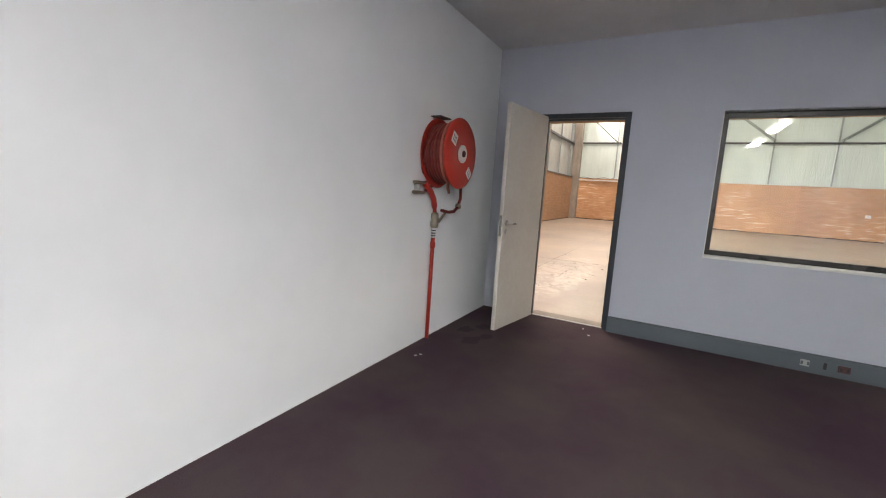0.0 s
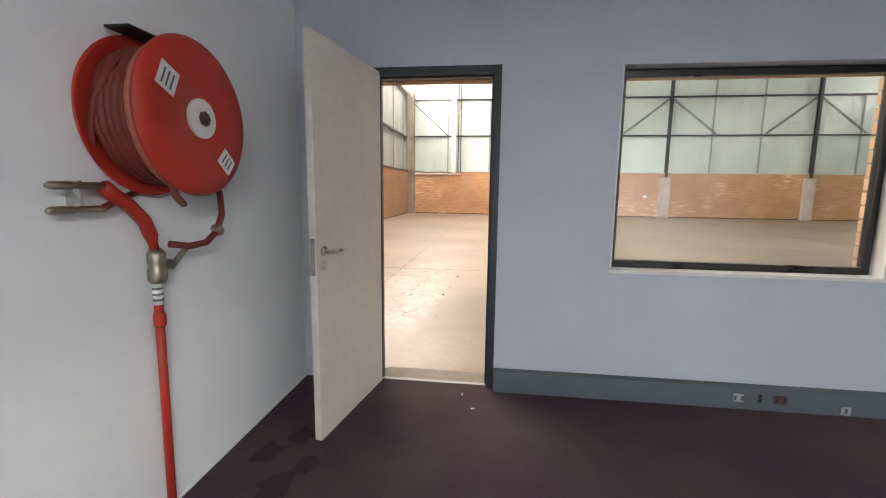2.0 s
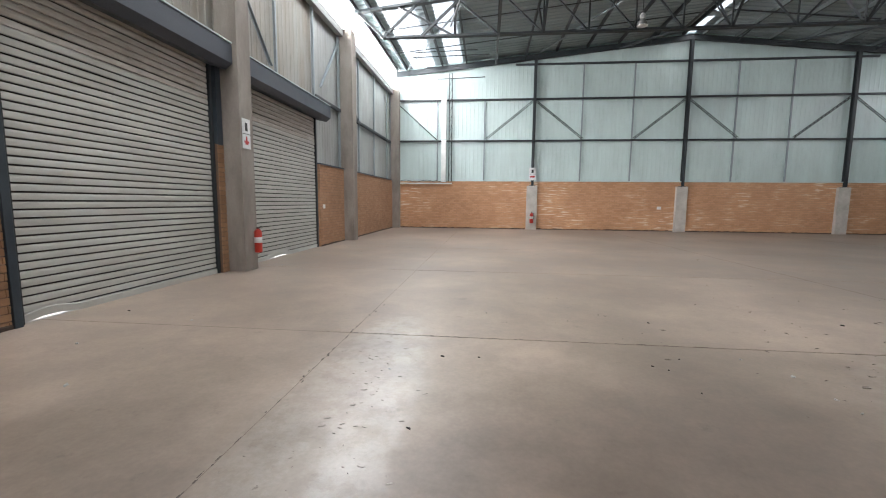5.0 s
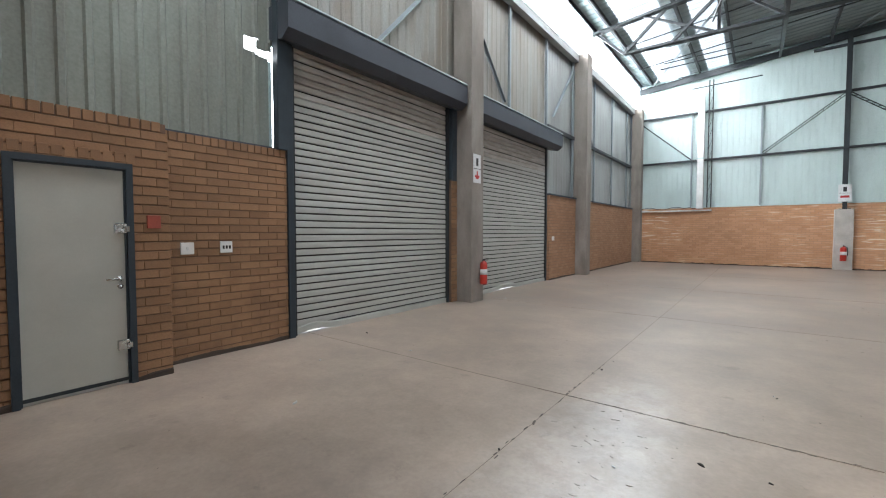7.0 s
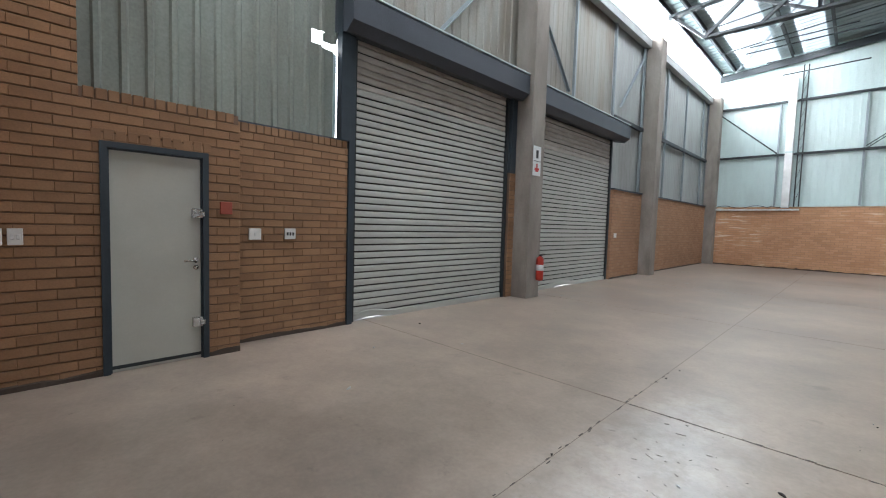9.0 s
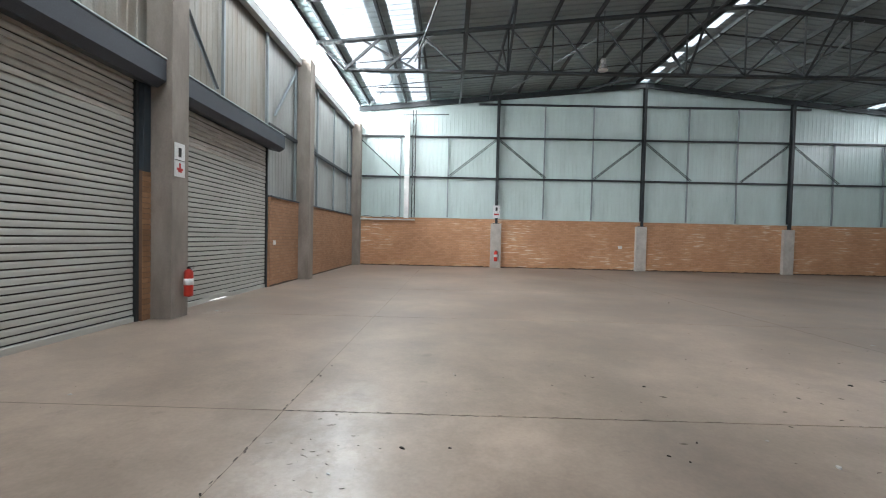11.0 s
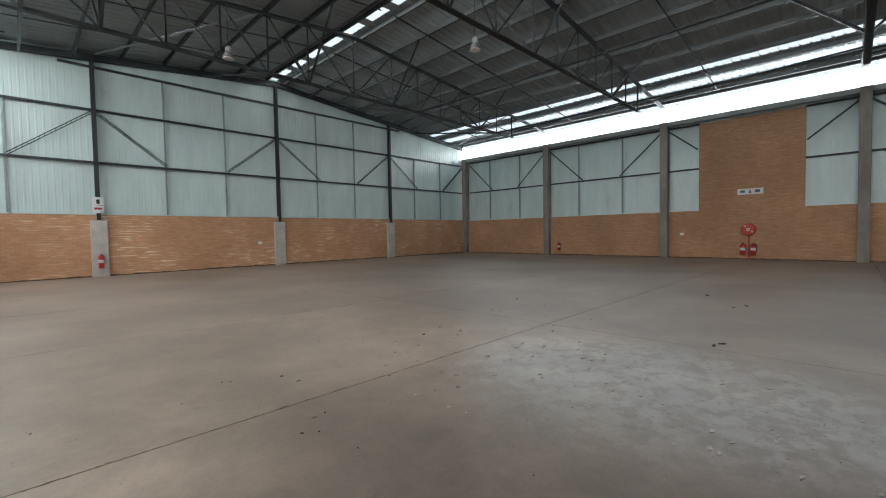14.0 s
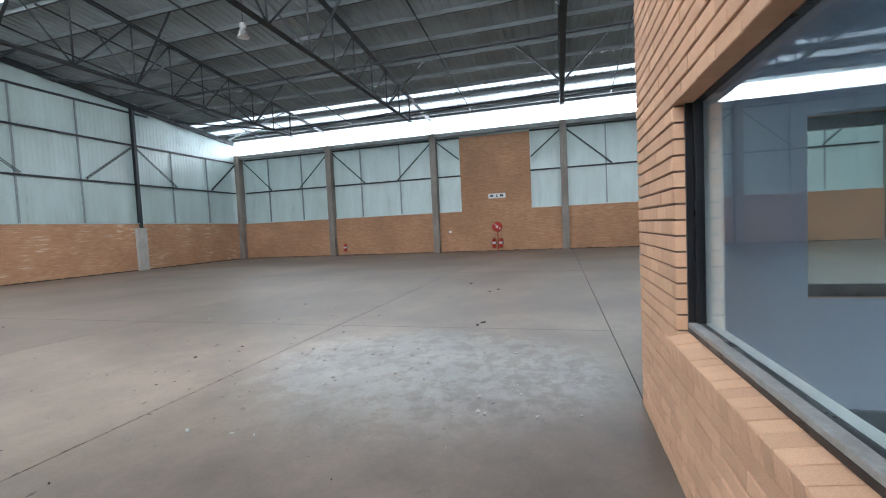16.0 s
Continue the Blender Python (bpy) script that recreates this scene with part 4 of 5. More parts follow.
part("glazing_ledge", B(WIN[0] + 0.016, WIN[1] - 0.016, 4.556, 4.606, WIN[2] + 0.0185, WIN[2] + 0.044, bevel=0.004), M_GREYALU, fr, "grey outer glazing ledge")
window("window_2", "x", OFF_X1 + 0.175, *SIDEWIN, "fixed side window in a dark bronze frame", M_FRAMEDARK, w=0.085, jw=0.045)
window("window_3", "y", BY - 0.14, *BWIN, "window of frosted green glass in a slate-blue frame", M_STEELBLUE)
w3 = bpy.data.objects["window_3"]
part("transom", B(BWIN[0] + 0.05, BWIN[1] - 0.05, BY - 0.168, BY - 0.11, 1.055, 1.11, bevel=0.004), M_STEELBLUE, w3)
for ob in w3.children:
    if ob.name.startswith("pane"):
        ob.data.materials[0] = M_GREENPANE
# white painted reveals inside the front window
rv = bmesh.new()
box(rv, WIN[1] + 0.001, WIN[1] + 0.009, OFF_Y1 - 0.002, 4.527, WIN[2] - 0.02, WIN[3] + 0.004)
box(rv, WIN[0] - 0.009, WIN[0] - 0.001, OFF_Y1 - 0.002, 4.527, WIN[2] - 0.02, WIN[3] + 0.004)
box(rv, WIN[0] - 0.012, WIN[1] + 0.012, OFF_Y1 - 0.012, 4.527, WIN[2] - 0.024, WIN[2] - 0.002, bevel=0.003)
tagged(part("window_reveal", rv, M_WHITE), "white painted reveal and sill board of the window", "window reveal", kind="structure")


def steel_door_frame(name, axis, lo, hi, u0, u1, h, w, mat, label):
    """Pressed steel frame round an opening, as deep as the wall."""
    t = thing(name, ((u0 + u1) / 2, lo, 0) if axis == "y" else (lo, (u0 + u1) / 2, 0), label, "door frame", "", "structure")

    def bar(pn, a, b, c, e):
        bm = bmesh.new()
        for l2, h2, inset in ((lo, hi, 0.0), (lo + (hi - lo) * 0.35, hi - (hi - lo) * 0.3, -0.014)):
            aa, bb = a, b
            if pn == "jamb":
                aa, bb = (a, b - inset) if a == u0 else (a + inset, b)
            if axis == "y":
                box(bm, aa, bb, l2, h2, c + (inset if pn == "head" else 0), e + inset)
            else:
                box(bm, l2, h2, aa, bb, c + (inset if pn == "head" else 0), e + inset)
        return part(pn, bm, mat, t)

    bar("jamb", u0, u0 + w, 0, h)
    bar("jamb", u1 - w, u1, 0, h)
    bar("head", u0 + w, u1 - w, h - w, h)
    return t


steel_door_frame("door_frame_1", "y", OFF_Y1 - 0.012, 4.556, DOOR[0] - 0.015, DOOR[1] + 0.02, 2.1, 0.045, M_STEELBLUE, "slate-blue pressed steel door frame")
steel_door_frame("door_frame_2", "y", 4.9, BY + 0.045, BDOOR[0], BDOOR[1], 2.08, 0.055, M_STEELBLUE, "slate-blue pressed steel door frame")
dleaf = part("door_2", B(BDOOR[0] + 0.05, BDOOR[1] - 0.05, 4.93, 4.97, 0.01, 2.03, bevel=0.003), M_STEELBLUE)
tagged(dleaf, "slate-blue door, closed, in a steel frame", "door", kind="structure")
ts = part("threshold_strip", B(DOOR[0] + 0.03, DOOR[1] - 0.03, 4.455, 4.485, 0.0, 0.012, bevel=0.003), M_PLATE)
tagged(ts, "worn pale metal strip at the edge of the carpet", "threshold strip", kind="structure")
th = part("threshold", B(DOOR[0] + 0.03, DOOR[1] - 0.03, 4.49, 4.66, -0.02, 0.006), M_CONC)
tagged(th, "worn pale concrete threshold", "threshold", kind="structure")

# office skirting duct
sk = structure("baseboard", B(DOOR[1] + 0.02, OFF_X1, OFF_Y1 - 0.06, OFF_Y1, 0.0, 0.155, bevel=0.008), M_SKIRT, "grey-green skirting duct")
structure("baseboard_side", B(OFF_X1 - 0.035, OFF_X1, OFF_Y0, OFF_Y1 - 0.036, 0.0, 0.155, bevel=0.008), M_SKIRT, "grey-green skirting duct")
structure("baseboard_left", B(OFF_X0, OFF_X0 + 0.004, OFF_Y0, OFF_Y1, 0.008, 0.016), M_PLASTER)

# open office door
door = thing("door_1", (DOOR[0] + 0.03, OFF_Y1, 0.0), "cream painted flush door standing open into the office", "door", "", "structure")
door.rotation_euler = (0, 0, radians(-90 - 9.3))
W = 0.76


def door_part(name, bm, mat, parent, label="", smooth=False):
    """A part given in the leaf's own axes: x along its width, y its thickness."""
    ob = part(name, bm, mat, None, label, smooth)
    ob.parent = parent
    return ob


door_part("leaf", B(0.0, W, -0.02, 0.02, 0.012, 2.075, bevel=0.002), M_CREAM, door)
for s in (-1, 1):
    esc = door_part("handle_rose", lathe(bmesh.new(), ((0.026, 0), (0.026, 0.008), (0.012, 0.010)), pose(W - 0.065, s * 0.02, 1.02, -90 * s)), M_CHROME, door, "worn chrome rose", True)
    lev = bmesh.new()
    tube(lev, [(W - 0.065, s * 0.028, 1.02), (W - 0.065, s * 0.062, 1.02), (W - 0.085, s * 0.068, 1.02), (W - 0.185, s * 0.066, 1.016)], 0.009)
    door_part("lever", lev, M_CHROME, door, "worn chrome lever", True)
    door_part("keyhole_rose", lathe(bmesh.new(), ((0.024, 0), (0.024, 0.006), (0.008, 0.008)), pose(W - 0.065, s * 0.02, 0.945, -90 * s)), M_CHROME, door, "chrome keyhole rose", True)
door_part("lock_plate", B(W - 0.002, W + 0.002, -0.012, 0.012, 0.9, 1.09), M_CHROME, door, "steel lock plate")
door_part("strike_plate", B(W - 0.03, W - 0.004, -0.0215, -0.02, 0.9, 1.08), M_CHROME, door)

# ---- hall floor: cast panels with open joints ----
fl = structure("floor", B(XW - 0.25, XE + 0.25, YS - 0.25, YN + 0.25, -0.07, -0.012), M_DIRT_SHADE, "grey power-floated concrete floor in large panels")
XJ = [XW - 0.3, -1.04, 6.17, 13.38, 20.6, XE + 0.24]
YJ = [YS - 0.24, -7.44, -3.42, 0.61, 4.64, 8.68, 12.72, 16.76, 20.8, YN + 0.24]
for i, (a, b) in enumerate(zip(XJ, XJ[1:])):
    for j, (c, d) in enumerate(zip(YJ, YJ[1:])):
        g = 0.003
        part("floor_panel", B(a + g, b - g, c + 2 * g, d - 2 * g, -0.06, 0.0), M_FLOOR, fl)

# joints that were filled up with mastic
part("joint_filler", B(-1.045, -1.035, 4.7, YN, -0.03, -0.0008), M_FILL, fl, "brown filler in the floor joint")
part("joint_filler", B(XW, -1.3, 8.673, 8.687, -0.03, -0.0006), M_FILL, fl, "brown filler in the floor joint")
for xj in XJ[2:-1]:
    part("joint_filler", B(xj - 0.006, xj + 0.006, OFF_OUT - 0.02, YN, -0.03, 0.0005), M_FILL, fl, "brown filler in the floor joint")

# spalled spots along the two joints nearest the offices
sp_ = bmesh.new()
rng = random.Random(23)
for k in range(190):
    if k % 5:
        x, y = -1.0 + 9.5 * rng.random() ** 1.3, 8.68 + rng.gauss(0, 0.006)
        ax, ay = rng.uniform(0.015, 0.05), rng.uniform(0.004, 0.009)
    else:
        x, y = -1.04 + rng.gauss(0, 0.007), rng.uniform(5.6, 9.8)
        ax, ay = rng.uniform(0.004, 0.010), rng.uniform(0.015, 0.05)
    sp_.faces.new([sp_.verts.new((x + ax * math.cos(q) * rng.uniform(0.6, 1), y + ay * math.sin(q) * rng.uniform(0.6, 1), 0.0012)) for q in np.linspace(0, math.tau, 8)[:-1]])
tagged(part("joint_spalls", sp_, M_STAIN, fl, "dark spalled spots along the floor joints"), kind="stuff")

# ---- dark strip along the foot of the walls ----


def foot_band(parent, axis, at, sign, u0, u1, high):
    """A thin dark strip with a ragged top edge."""
    rng = random.Random(int(u0 * 10 + at * 7))
    b = bmesh.new()
    count = max(2, int((u1 - u0) / 0.12))
    cols = []
    for k in range(count + 1):
        u, h = u0 + (u1 - u0) * k / count, high * rng.uniform(0.55, 1.15)
        cols.append([b.verts.new((at + sign * d, u, z) if axis == "x" else (u, at + sign * d, z)) for d, z in ((0.009, -0.004), (0.006, h * 0.7), (-0.002, h))])
    for p, q in zip(cols, cols[1:]):
        for r in range(2):
            b.faces.new((p[r], q[r], q[r + 1], p[r + 1]))
    part("foot_grime", b, M_FOOT, parent, "dark ragged strip along the foot of the wall")


for a, b in ((XW + 0.4, 2.3), (2.84, 9.48), (10.02, 16.7), (17.24, XE - 0.3)):
    foot_band(wall_north, "y", YN, -1, a, b, 0.06)
for a, b in zip(bays, bays[1:]):
    foot_band(wall_east, "x", XE, -1, a + 0.2, b - 0.2, 0.06)
for at, a, b in ((-4.27, 5.06, GDOOR[0]), (-4.27, GDOOR[1], 6.9), (-4.55, 6.9, 8.32), (-4.55, 16.5, 18.55), (-4.55, 19.0, 25.85)):
    foot_band(wall_west, "x", at, 1, a, b, 0.055)

# ---- face brick, piece by piece ----
WALL_TOP_ROWS = 43
brick_face(wall_office_outer, "y", OFF_OUT, 1, -0.62, 3.84, 0.0, WALL_TOP_ROWS * PITCH_Z, ((DOOR[0], DOOR[1], 0.0, 2.05), (WIN[0], WIN[1], WIN[2] - 0.12, WIN[3])), near=(1.9, 3.84, 0.0, 2.75), depth=0.1)
brick_face(wall_west, "x", -4.27, 1, 5.06, 6.9, 0.0, 27 * PITCH_Z, (GDOOR,), near=(5.0, 6.9, 0, 2.4), shaded=True)
brick_face(wall_west, "x", -4.27, 1, 5.06, 5.68, 27 * PITCH_Z, 51 * PITCH_Z, first=1, shaded=True)
brick_face(wall_west, "x", -4.55, 1, 6.9, 8.32, 0.0, 27 * PITCH_Z, near=(6.9, 8.24, 1.0, 2.4), shaded=True)
brick_face(wall_west, "x", -4.55, 1, 11.85, 12.06, 0.0, 28 * PITCH_Z, shaded=True)
brick_face(wall_neighbour, "y", BY, 1, -4.27, -0.62, 0.0, WALL_TOP_ROWS * PITCH_Z, ((BWIN[0], BWIN[1], BWIN[2] - 0.12, BWIN[3]), BDOOR), near=(-2.6, -1.95, 0, 2.4), depth=0.1)
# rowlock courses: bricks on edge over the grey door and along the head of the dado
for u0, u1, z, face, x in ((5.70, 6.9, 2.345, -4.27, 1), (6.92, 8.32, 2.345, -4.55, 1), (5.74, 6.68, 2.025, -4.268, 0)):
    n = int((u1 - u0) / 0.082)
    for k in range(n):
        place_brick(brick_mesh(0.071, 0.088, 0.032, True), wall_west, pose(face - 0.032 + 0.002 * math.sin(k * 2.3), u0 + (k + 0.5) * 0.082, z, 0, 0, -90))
# brick-on-edge sills under the two outer windows
for wall, face, u0, u1, z, tilt in ((wall_office_outer, OFF_OUT, WIN[0] - 0.06, WIN[1] + 0.05, WIN[2], -9), (wall_neighbour, BY, BWIN[0] - 0.06, BWIN[1] + 0.05, BWIN[2], -17)):
    n = int((u1 - u0) / 0.083)
    for k in range(n):
        m = pose(u0 + (k + 0.5) * 0.083, face - 0.125, z - 0.058 + 0.0015 * math.sin(k * 1.9), tilt, 0, 0)
        place_brick(brick_mesh(0.0775, 0.105, 0.17), wall, m)

# ---- doors and plates on the west wall ----
steel_door_frame("door_frame_3", "x", -4.36, -4.252, GDOOR[0], GDOOR[1], 1.97, 0.05, M_STEELBLUE, "slate-blue pressed steel door frame in face brick")
gd = thing("door_3", (-4.31, 6.2, 0.0), "scuffed pale grey steel door, closed, in a slate-blue frame", "door", "", "structure")
part("leaf", B(-4.335, -4.295, GDOOR[0] + 0.05, GDOOR[1] - 0.05, 0.004, 1.925, bevel=0.003), M_DOORGREY, gd)
part("bottom_rail", B(-4.296, -4.290, GDOOR[0] + 0.055, GDOOR[1] - 0.055, 0.03, 0.06), M_STEEL, gd, "dark worn bottom edge")
lv = bmesh.new()
tube(lv, [(-4.295, 6.505, 0.955), (-4.245, 6.505, 0.955), (-4.238, 6.48, 0.955), (-4.24, 6.395, 0.952)], 0.009)
part("lever", lv, M_CHROME, gd, "chrome lever", True)
part("handle_rose", lathe(bmesh.new(), ((0.026, 0), (0.026, 0.007), (0.012, 0.010)), pose(-4.295, 6.505, 0.955, 0, 90, 0)), M_CHROME, gd, "", True)
part("keyhole_rose", lathe(bmesh.new(), ((0.022, 0), (0.022, 0.006), (0.008, 0.008)), pose(-4.295, 6.505, 0.885, 0, 90, 0)), M_CHROME, gd, "", True)
for z in (1.40, 0.36):
    hs = bmesh.new()
    box(hs, -4.297, -4.262, 6.47, 6.60, z - 0.045, z + 0.045, bevel=0.006)
    box(hs, -4.262, -4.245, 6.535, 6.575, z - 0.03, z + 0.02, bevel=0.004)
    part("lock_bracket", hs, M_CHROME, gd, "bright steel hasp bracket")


def wall_plate(axis, x, y, z, w, h, label, mat=None, slots=2):
    """A box plate with rockers or socket faces."""
    t = thing("wall_plate", (x, y, z), label, "electrical plate", "wall plates")
    d = 0.022
    if axis == "x":
        part("plate", B(x, x + d, y - w / 2, y + w / 2, z - h / 2, z + h / 2, bevel=0.004), mat or M_WHITE, t)
        for k in range(slots):
            yy = y + (k - (slots - 1) / 2) * 0.034
            part("rocker", B(x + d - 0.001, x + d + 0.004, yy - 0.011, yy + 0.011, z - 0.02, z + 0.018, bevel=0.002), M_PAPER if slots < 3 else M_BLACK, t)
    elif axis == "-x":
        part("plate", B(x - d, x, y - w / 2, y + w / 2, z - h / 2, z + h / 2, bevel=0.004), mat or M_WHITE, t)
        part("rocker", B(x - d - 0.004, x - d + 0.001, y - 0.02, y + 0.02, z - 0.02, z + 0.02, bevel=0.002), M_PAPER, t)
    else:
        part("plate", B(x - w / 2, x + w / 2, y - d, y, z - h / 2, z + h / 2, bevel=0.004), mat or M_WHITE, t)
        for k in range(slots):
            xx = x + (k - (slots - 1) / 2) * 0.03
            part("rocker", B(xx - 0.009, xx + 0.009, y - d - 0.004, y - d + 0.001, z - 0.014, z + 0.014, bevel=0.002), M_PAPER if mat is None else M_BLACK, t)
    return t


wall_plate("x", -4.27, 5.195, 1.18, 0.085, 0.125, "white switch plate on the brick wall", slots=1)
wall_plate("x", -4.27, 5.305, 1.18, 0.085, 0.125, "white switch plate on the brick wall", slots=2)
wall_plate("x", -4.55, 7.15, 1.195, 0.13, 0.125, "white blank plate on the brick wall", slots=1)
wall_plate("x", -4.55, 7.55, 1.20, 0.13, 0.125, "white socket plate with dark sockets on the brick wall", slots=3)
wall_plate("x", -4.55, 16.75, 1.19, 0.14, 0.12, "small white plate beside the shutter", slots=1)
wall_plate("-x", XE, 11.5, 1.21, 0.16, 0.12, "small white plate on the brick dado", slots=1)
wall_plate("y", 8.78, YN, 1.15, 0.2, 0.14, "small white plate on the brick dado", slots=1)
rp = part("red_plate", B(-4.27, -4.245, 6.71, 6.82, 1.40, 1.52, bevel=0.005), M_REDBOX)
tagged(rp, "faded red square plate beside the grey door", "plate")
sn = thing("alarm_sensor", (-4.27, 5.10, 2.36), "small white alarm sensor in the brick corner", "sensor")
part("housing", B(-4.27, -4.22, 5.075, 5.125, 2.31, 2.405, bevel=0.012), M_WHITE, sn)
part("lens", B(-4.222, -4.214, 5.083, 5.117, 2.32, 2.36, bevel=0.003), M_PAPER, sn)

# ---- fire equipment ----


def extinguisher(x, y, z, r, h, axis, label):
    """A hung cylinder with neck, valve, hose and white label; axis: the way it faces."""
    t = thing("fire_extinguisher", (x, y, z), label, "fire extinguisher", "fire extinguishers")
    part("cylinder", lathe(bmesh.new(), ((r * 0.9, 0), (r, 0.02), (r, h * 0.78), (r * 0.85, h * 0.86), (r * 0.35, h * 0.9), (r * 0.3, h * 0.93)), pose(x, y, z), 20), M_RED, t, "", True)
    part("label_band", lathe(bmesh.new(), ((r + 0.002, h * 0.38), (r + 0.002, h * 0.6)), pose(x, y, z), 20), M_PAPER, t, "white printed label band", True)
    vb = bmesh.new()
    box(vb, x - 0.018, x + 0.018, y - 0.018, y + 0.018, z + h * 0.92, z + h * 0.98)
    part("valve", vb, M_BLACK, t, "black valve head")
    dx, dy = axis
    lev = bmesh.new()
    beam(lev, (x, y, z + h * 0.985), (x + dx * 0.09, y + dy * 0.09, z + h * 1.03), 0.02, 0.008)
    beam(lev, (x, y, z + h * 0.95), (x + dx * 0.09, y + dy * 0.09, z + h * 0.955), 0.02, 0.008)
    part("squeeze_lever", lev, M_BLACK, t)
    part("discharge_hose", tube(bmesh.new(), [(x - dy * 0.02, y + dx * 0.02, z + h * 0.95), (x - dy * (r + 0.02), y + dx * (r + 0.02), z + h * 0.85), (x - dy * (r + 0.022), y + dx * (r + 0.022), z + h * 0.35)], 0.011, 8), M_BLACK, t, "", True)
    return t


extinguisher(-4.13, 12.34, 0.34, 0.072, 0.50, (1, 0), "red fire extinguisher with a white label hung on a concrete column")
extinguisher(2.57, YN - 0.27, 0.33, 0.09, 0.56, (0, -1), "red fire extinguisher hung on a concrete pier")
extinguisher(24.08, 18.4, 0.28, 0.10, 0.5, (-1, 0), "red fire extinguisher hung on the brick dado")
extinguisher(24.07, 8.92, 0.2, 0.105, 0.58, (-1, 0), "red fire extinguisher under a hose reel, one of a pair")
extinguisher(24.07, 8.52, 0.2, 0.105, 0.58, (-1, 0), "red fire extinguisher under a hose reel, one of a pair")


def hose_reel_sign(name, o, u, w, h, label):
    """White board with a red pictogram and arrow; o: its middle, u: its way across."""
    o, u, up = Vector(o), Vector(u), Vector((0, 0, 1))
    nrm = u.cross(up)
    t = thing(name, o, label, "sign", "safety signs")

    def plate(pn, a, b, c, d, off, m):
        bm = bmesh.new()
        p = o + u * (a + b) / 2 + nrm * off
        beam(bm, p + up * c, p + up * d, b - a, 0.006, up=nrm)
        part(pn, bm, m, t)

    plate("board", -w / 2, w / 2, -h / 2, h / 2, 0.004, M_PAPER)
    return t, plate


t, pl = hose_reel_sign("safety_sign", (-4.207, 12.20, 2.60), (0, 1, 0), 0.26, 0.55, "white safety sign with red pictograms on a concrete column")
pl("pictogram", -0.035, 0.035, 0.05, 0.2, 0.009, M_BLACK)
pl("divider", -0.12, 0.12, -0.01, 0.0, 0.009, M_BLACK)
pl("arrow_shaft", -0.02, 0.02, -0.14, -0.05, 0.009, M_SIGNRED)
pl("arrow_head", -0.075, 0.075, -0.17, -0.13, 0.009, M_SIGNRED)
pl("arrow_head", -0.045, 0.045, -0.2, -0.17, 0.009, M_SIGNRED)
t, pl = hose_reel_sign("safety_sign", (2.56, YN - 0.21, 2.78), (1, 0, 0), 0.36, 0.62, "white safety sign with red marks on a steel column")
pl("pictogram", -0.05, 0.05, 0.05, 0.22, 0.009, M_BLACK)
pl("divider", -0.16, 0.16, -0.01, 0.0, 0.009, M_BLACK)
pl("arrow_head", -0.12, 0.12, -0.17, -0.09, 0.009, M_SIGNRED)
t, pl = hose_reel_sign("notice_board", (XE - 0.014, 8.67, 3.16), (0, -1, 0), 0.98, 0.27, "long white notice with three dark pictograms on the brick panel")
for a, b, c, d in ((-0.38, -0.2, -0.05, 0.06), (-0.06, 0.04, -0.08, 0.0), (-0.03, 0.02, 0.02, 0.08), (0.17, 0.36, -0.06, 0.07)):
    pl("pictogram", a, b, c, d, 0.009, M_SKIRT)


def hose_reel(m, label, near=True):
    """A swinging drum between two dished discs with hose wound between them; built with its axle along z of m."""
    o = m.translation
    t = thing("fire_hose_reel", o, label, "fire hose reel", "fire hose reels")
    R = 0.276
    disc = ((0.0, 0.018), (0.05, 0.018), (0.09, 0.004), (0.235, 0.0), (0.262, 0.012), (R, 0.022), (R + 0.002, 0.03), (R - 0.012, 0.028), (0.23, 0.012), (0.09, 0.014), (0.0, 0.024))
    front = bmesh.new()
    lathe(front, [(r, 0.115 + (0.012 - h)) for r, h in disc][::-1], m, 48)
    part("front_disc", front, M_RED, t, "", True)
    back = bmesh.new()
    lathe(back, [(r, -0.115 + h * 0.6) for r, h in disc], m, 48)
    part("back_disc", back, M_RED, t, "", True)
    for k in range(7):
        ring = bmesh.new()
        pts = [m @ Vector(((0.222 + 0.003 * (k % 2)) * math.cos(a), (0.222 + 0.003 * (k % 2)) * math.sin(a), -0.078 + k * 0.026)) for a in np.linspace(0, math.tau, 41)]
        tube(ring, pts, 0.0165, 8)
        part("hose_turn", ring, M_HOSE, t, "dusty dark red rubber hose", True)
    part("hub", lathe(bmesh.new(), ((0.07, 0.112), (0.07, 0.126), (0.068, 0.1275), (0.03, 0.1275), (0.028, 0.130), (0.02, 0.131)), m, 28), M_WHITE, t, "white hub plate")
    part("hub_nut", lathe(bmesh.new(), ((0.027, 0.13), (0.027, 0.137), (0.012, 0.146)), m, 8), M_DULLRED, t, "dark red hub nut")
    for a, w, h in ((147, 0.085, 0.08), (-51, 0.07, 0.08)):
        lab = bmesh.new()
        box(lab, -w / 2, w / 2, -h / 2, h / 2, 0.1265, 0.1285)
        bmesh.ops.transform(lab, matrix=m @ pose(0.188 * math.cos(radians(a)), 0.188 * math.sin(radians(a)), 0, 0, 0, a - 90 + 8), verts=lab.verts)
        sticker = part("label_sticker", lab, M_PAPER, t, "scuffed white printed label")
        for k in range(3):
            ln = bmesh.new()
            box(ln, -w * 0.36, w * 0.3, -h * 0.28 + k * h * 0.24, -h * 0.19 + k * h * 0.24, 0.1283, 0.1292)
            bmesh.ops.transform(ln, matrix=m @ pose(0.188 * math.cos(radians(a)), 0.188 * math.sin(radians(a)), 0, 0, 0, a - 90 + 8), verts=ln.verts)
            part("print_line", ln, M_SKIRT, sticker)
    return t


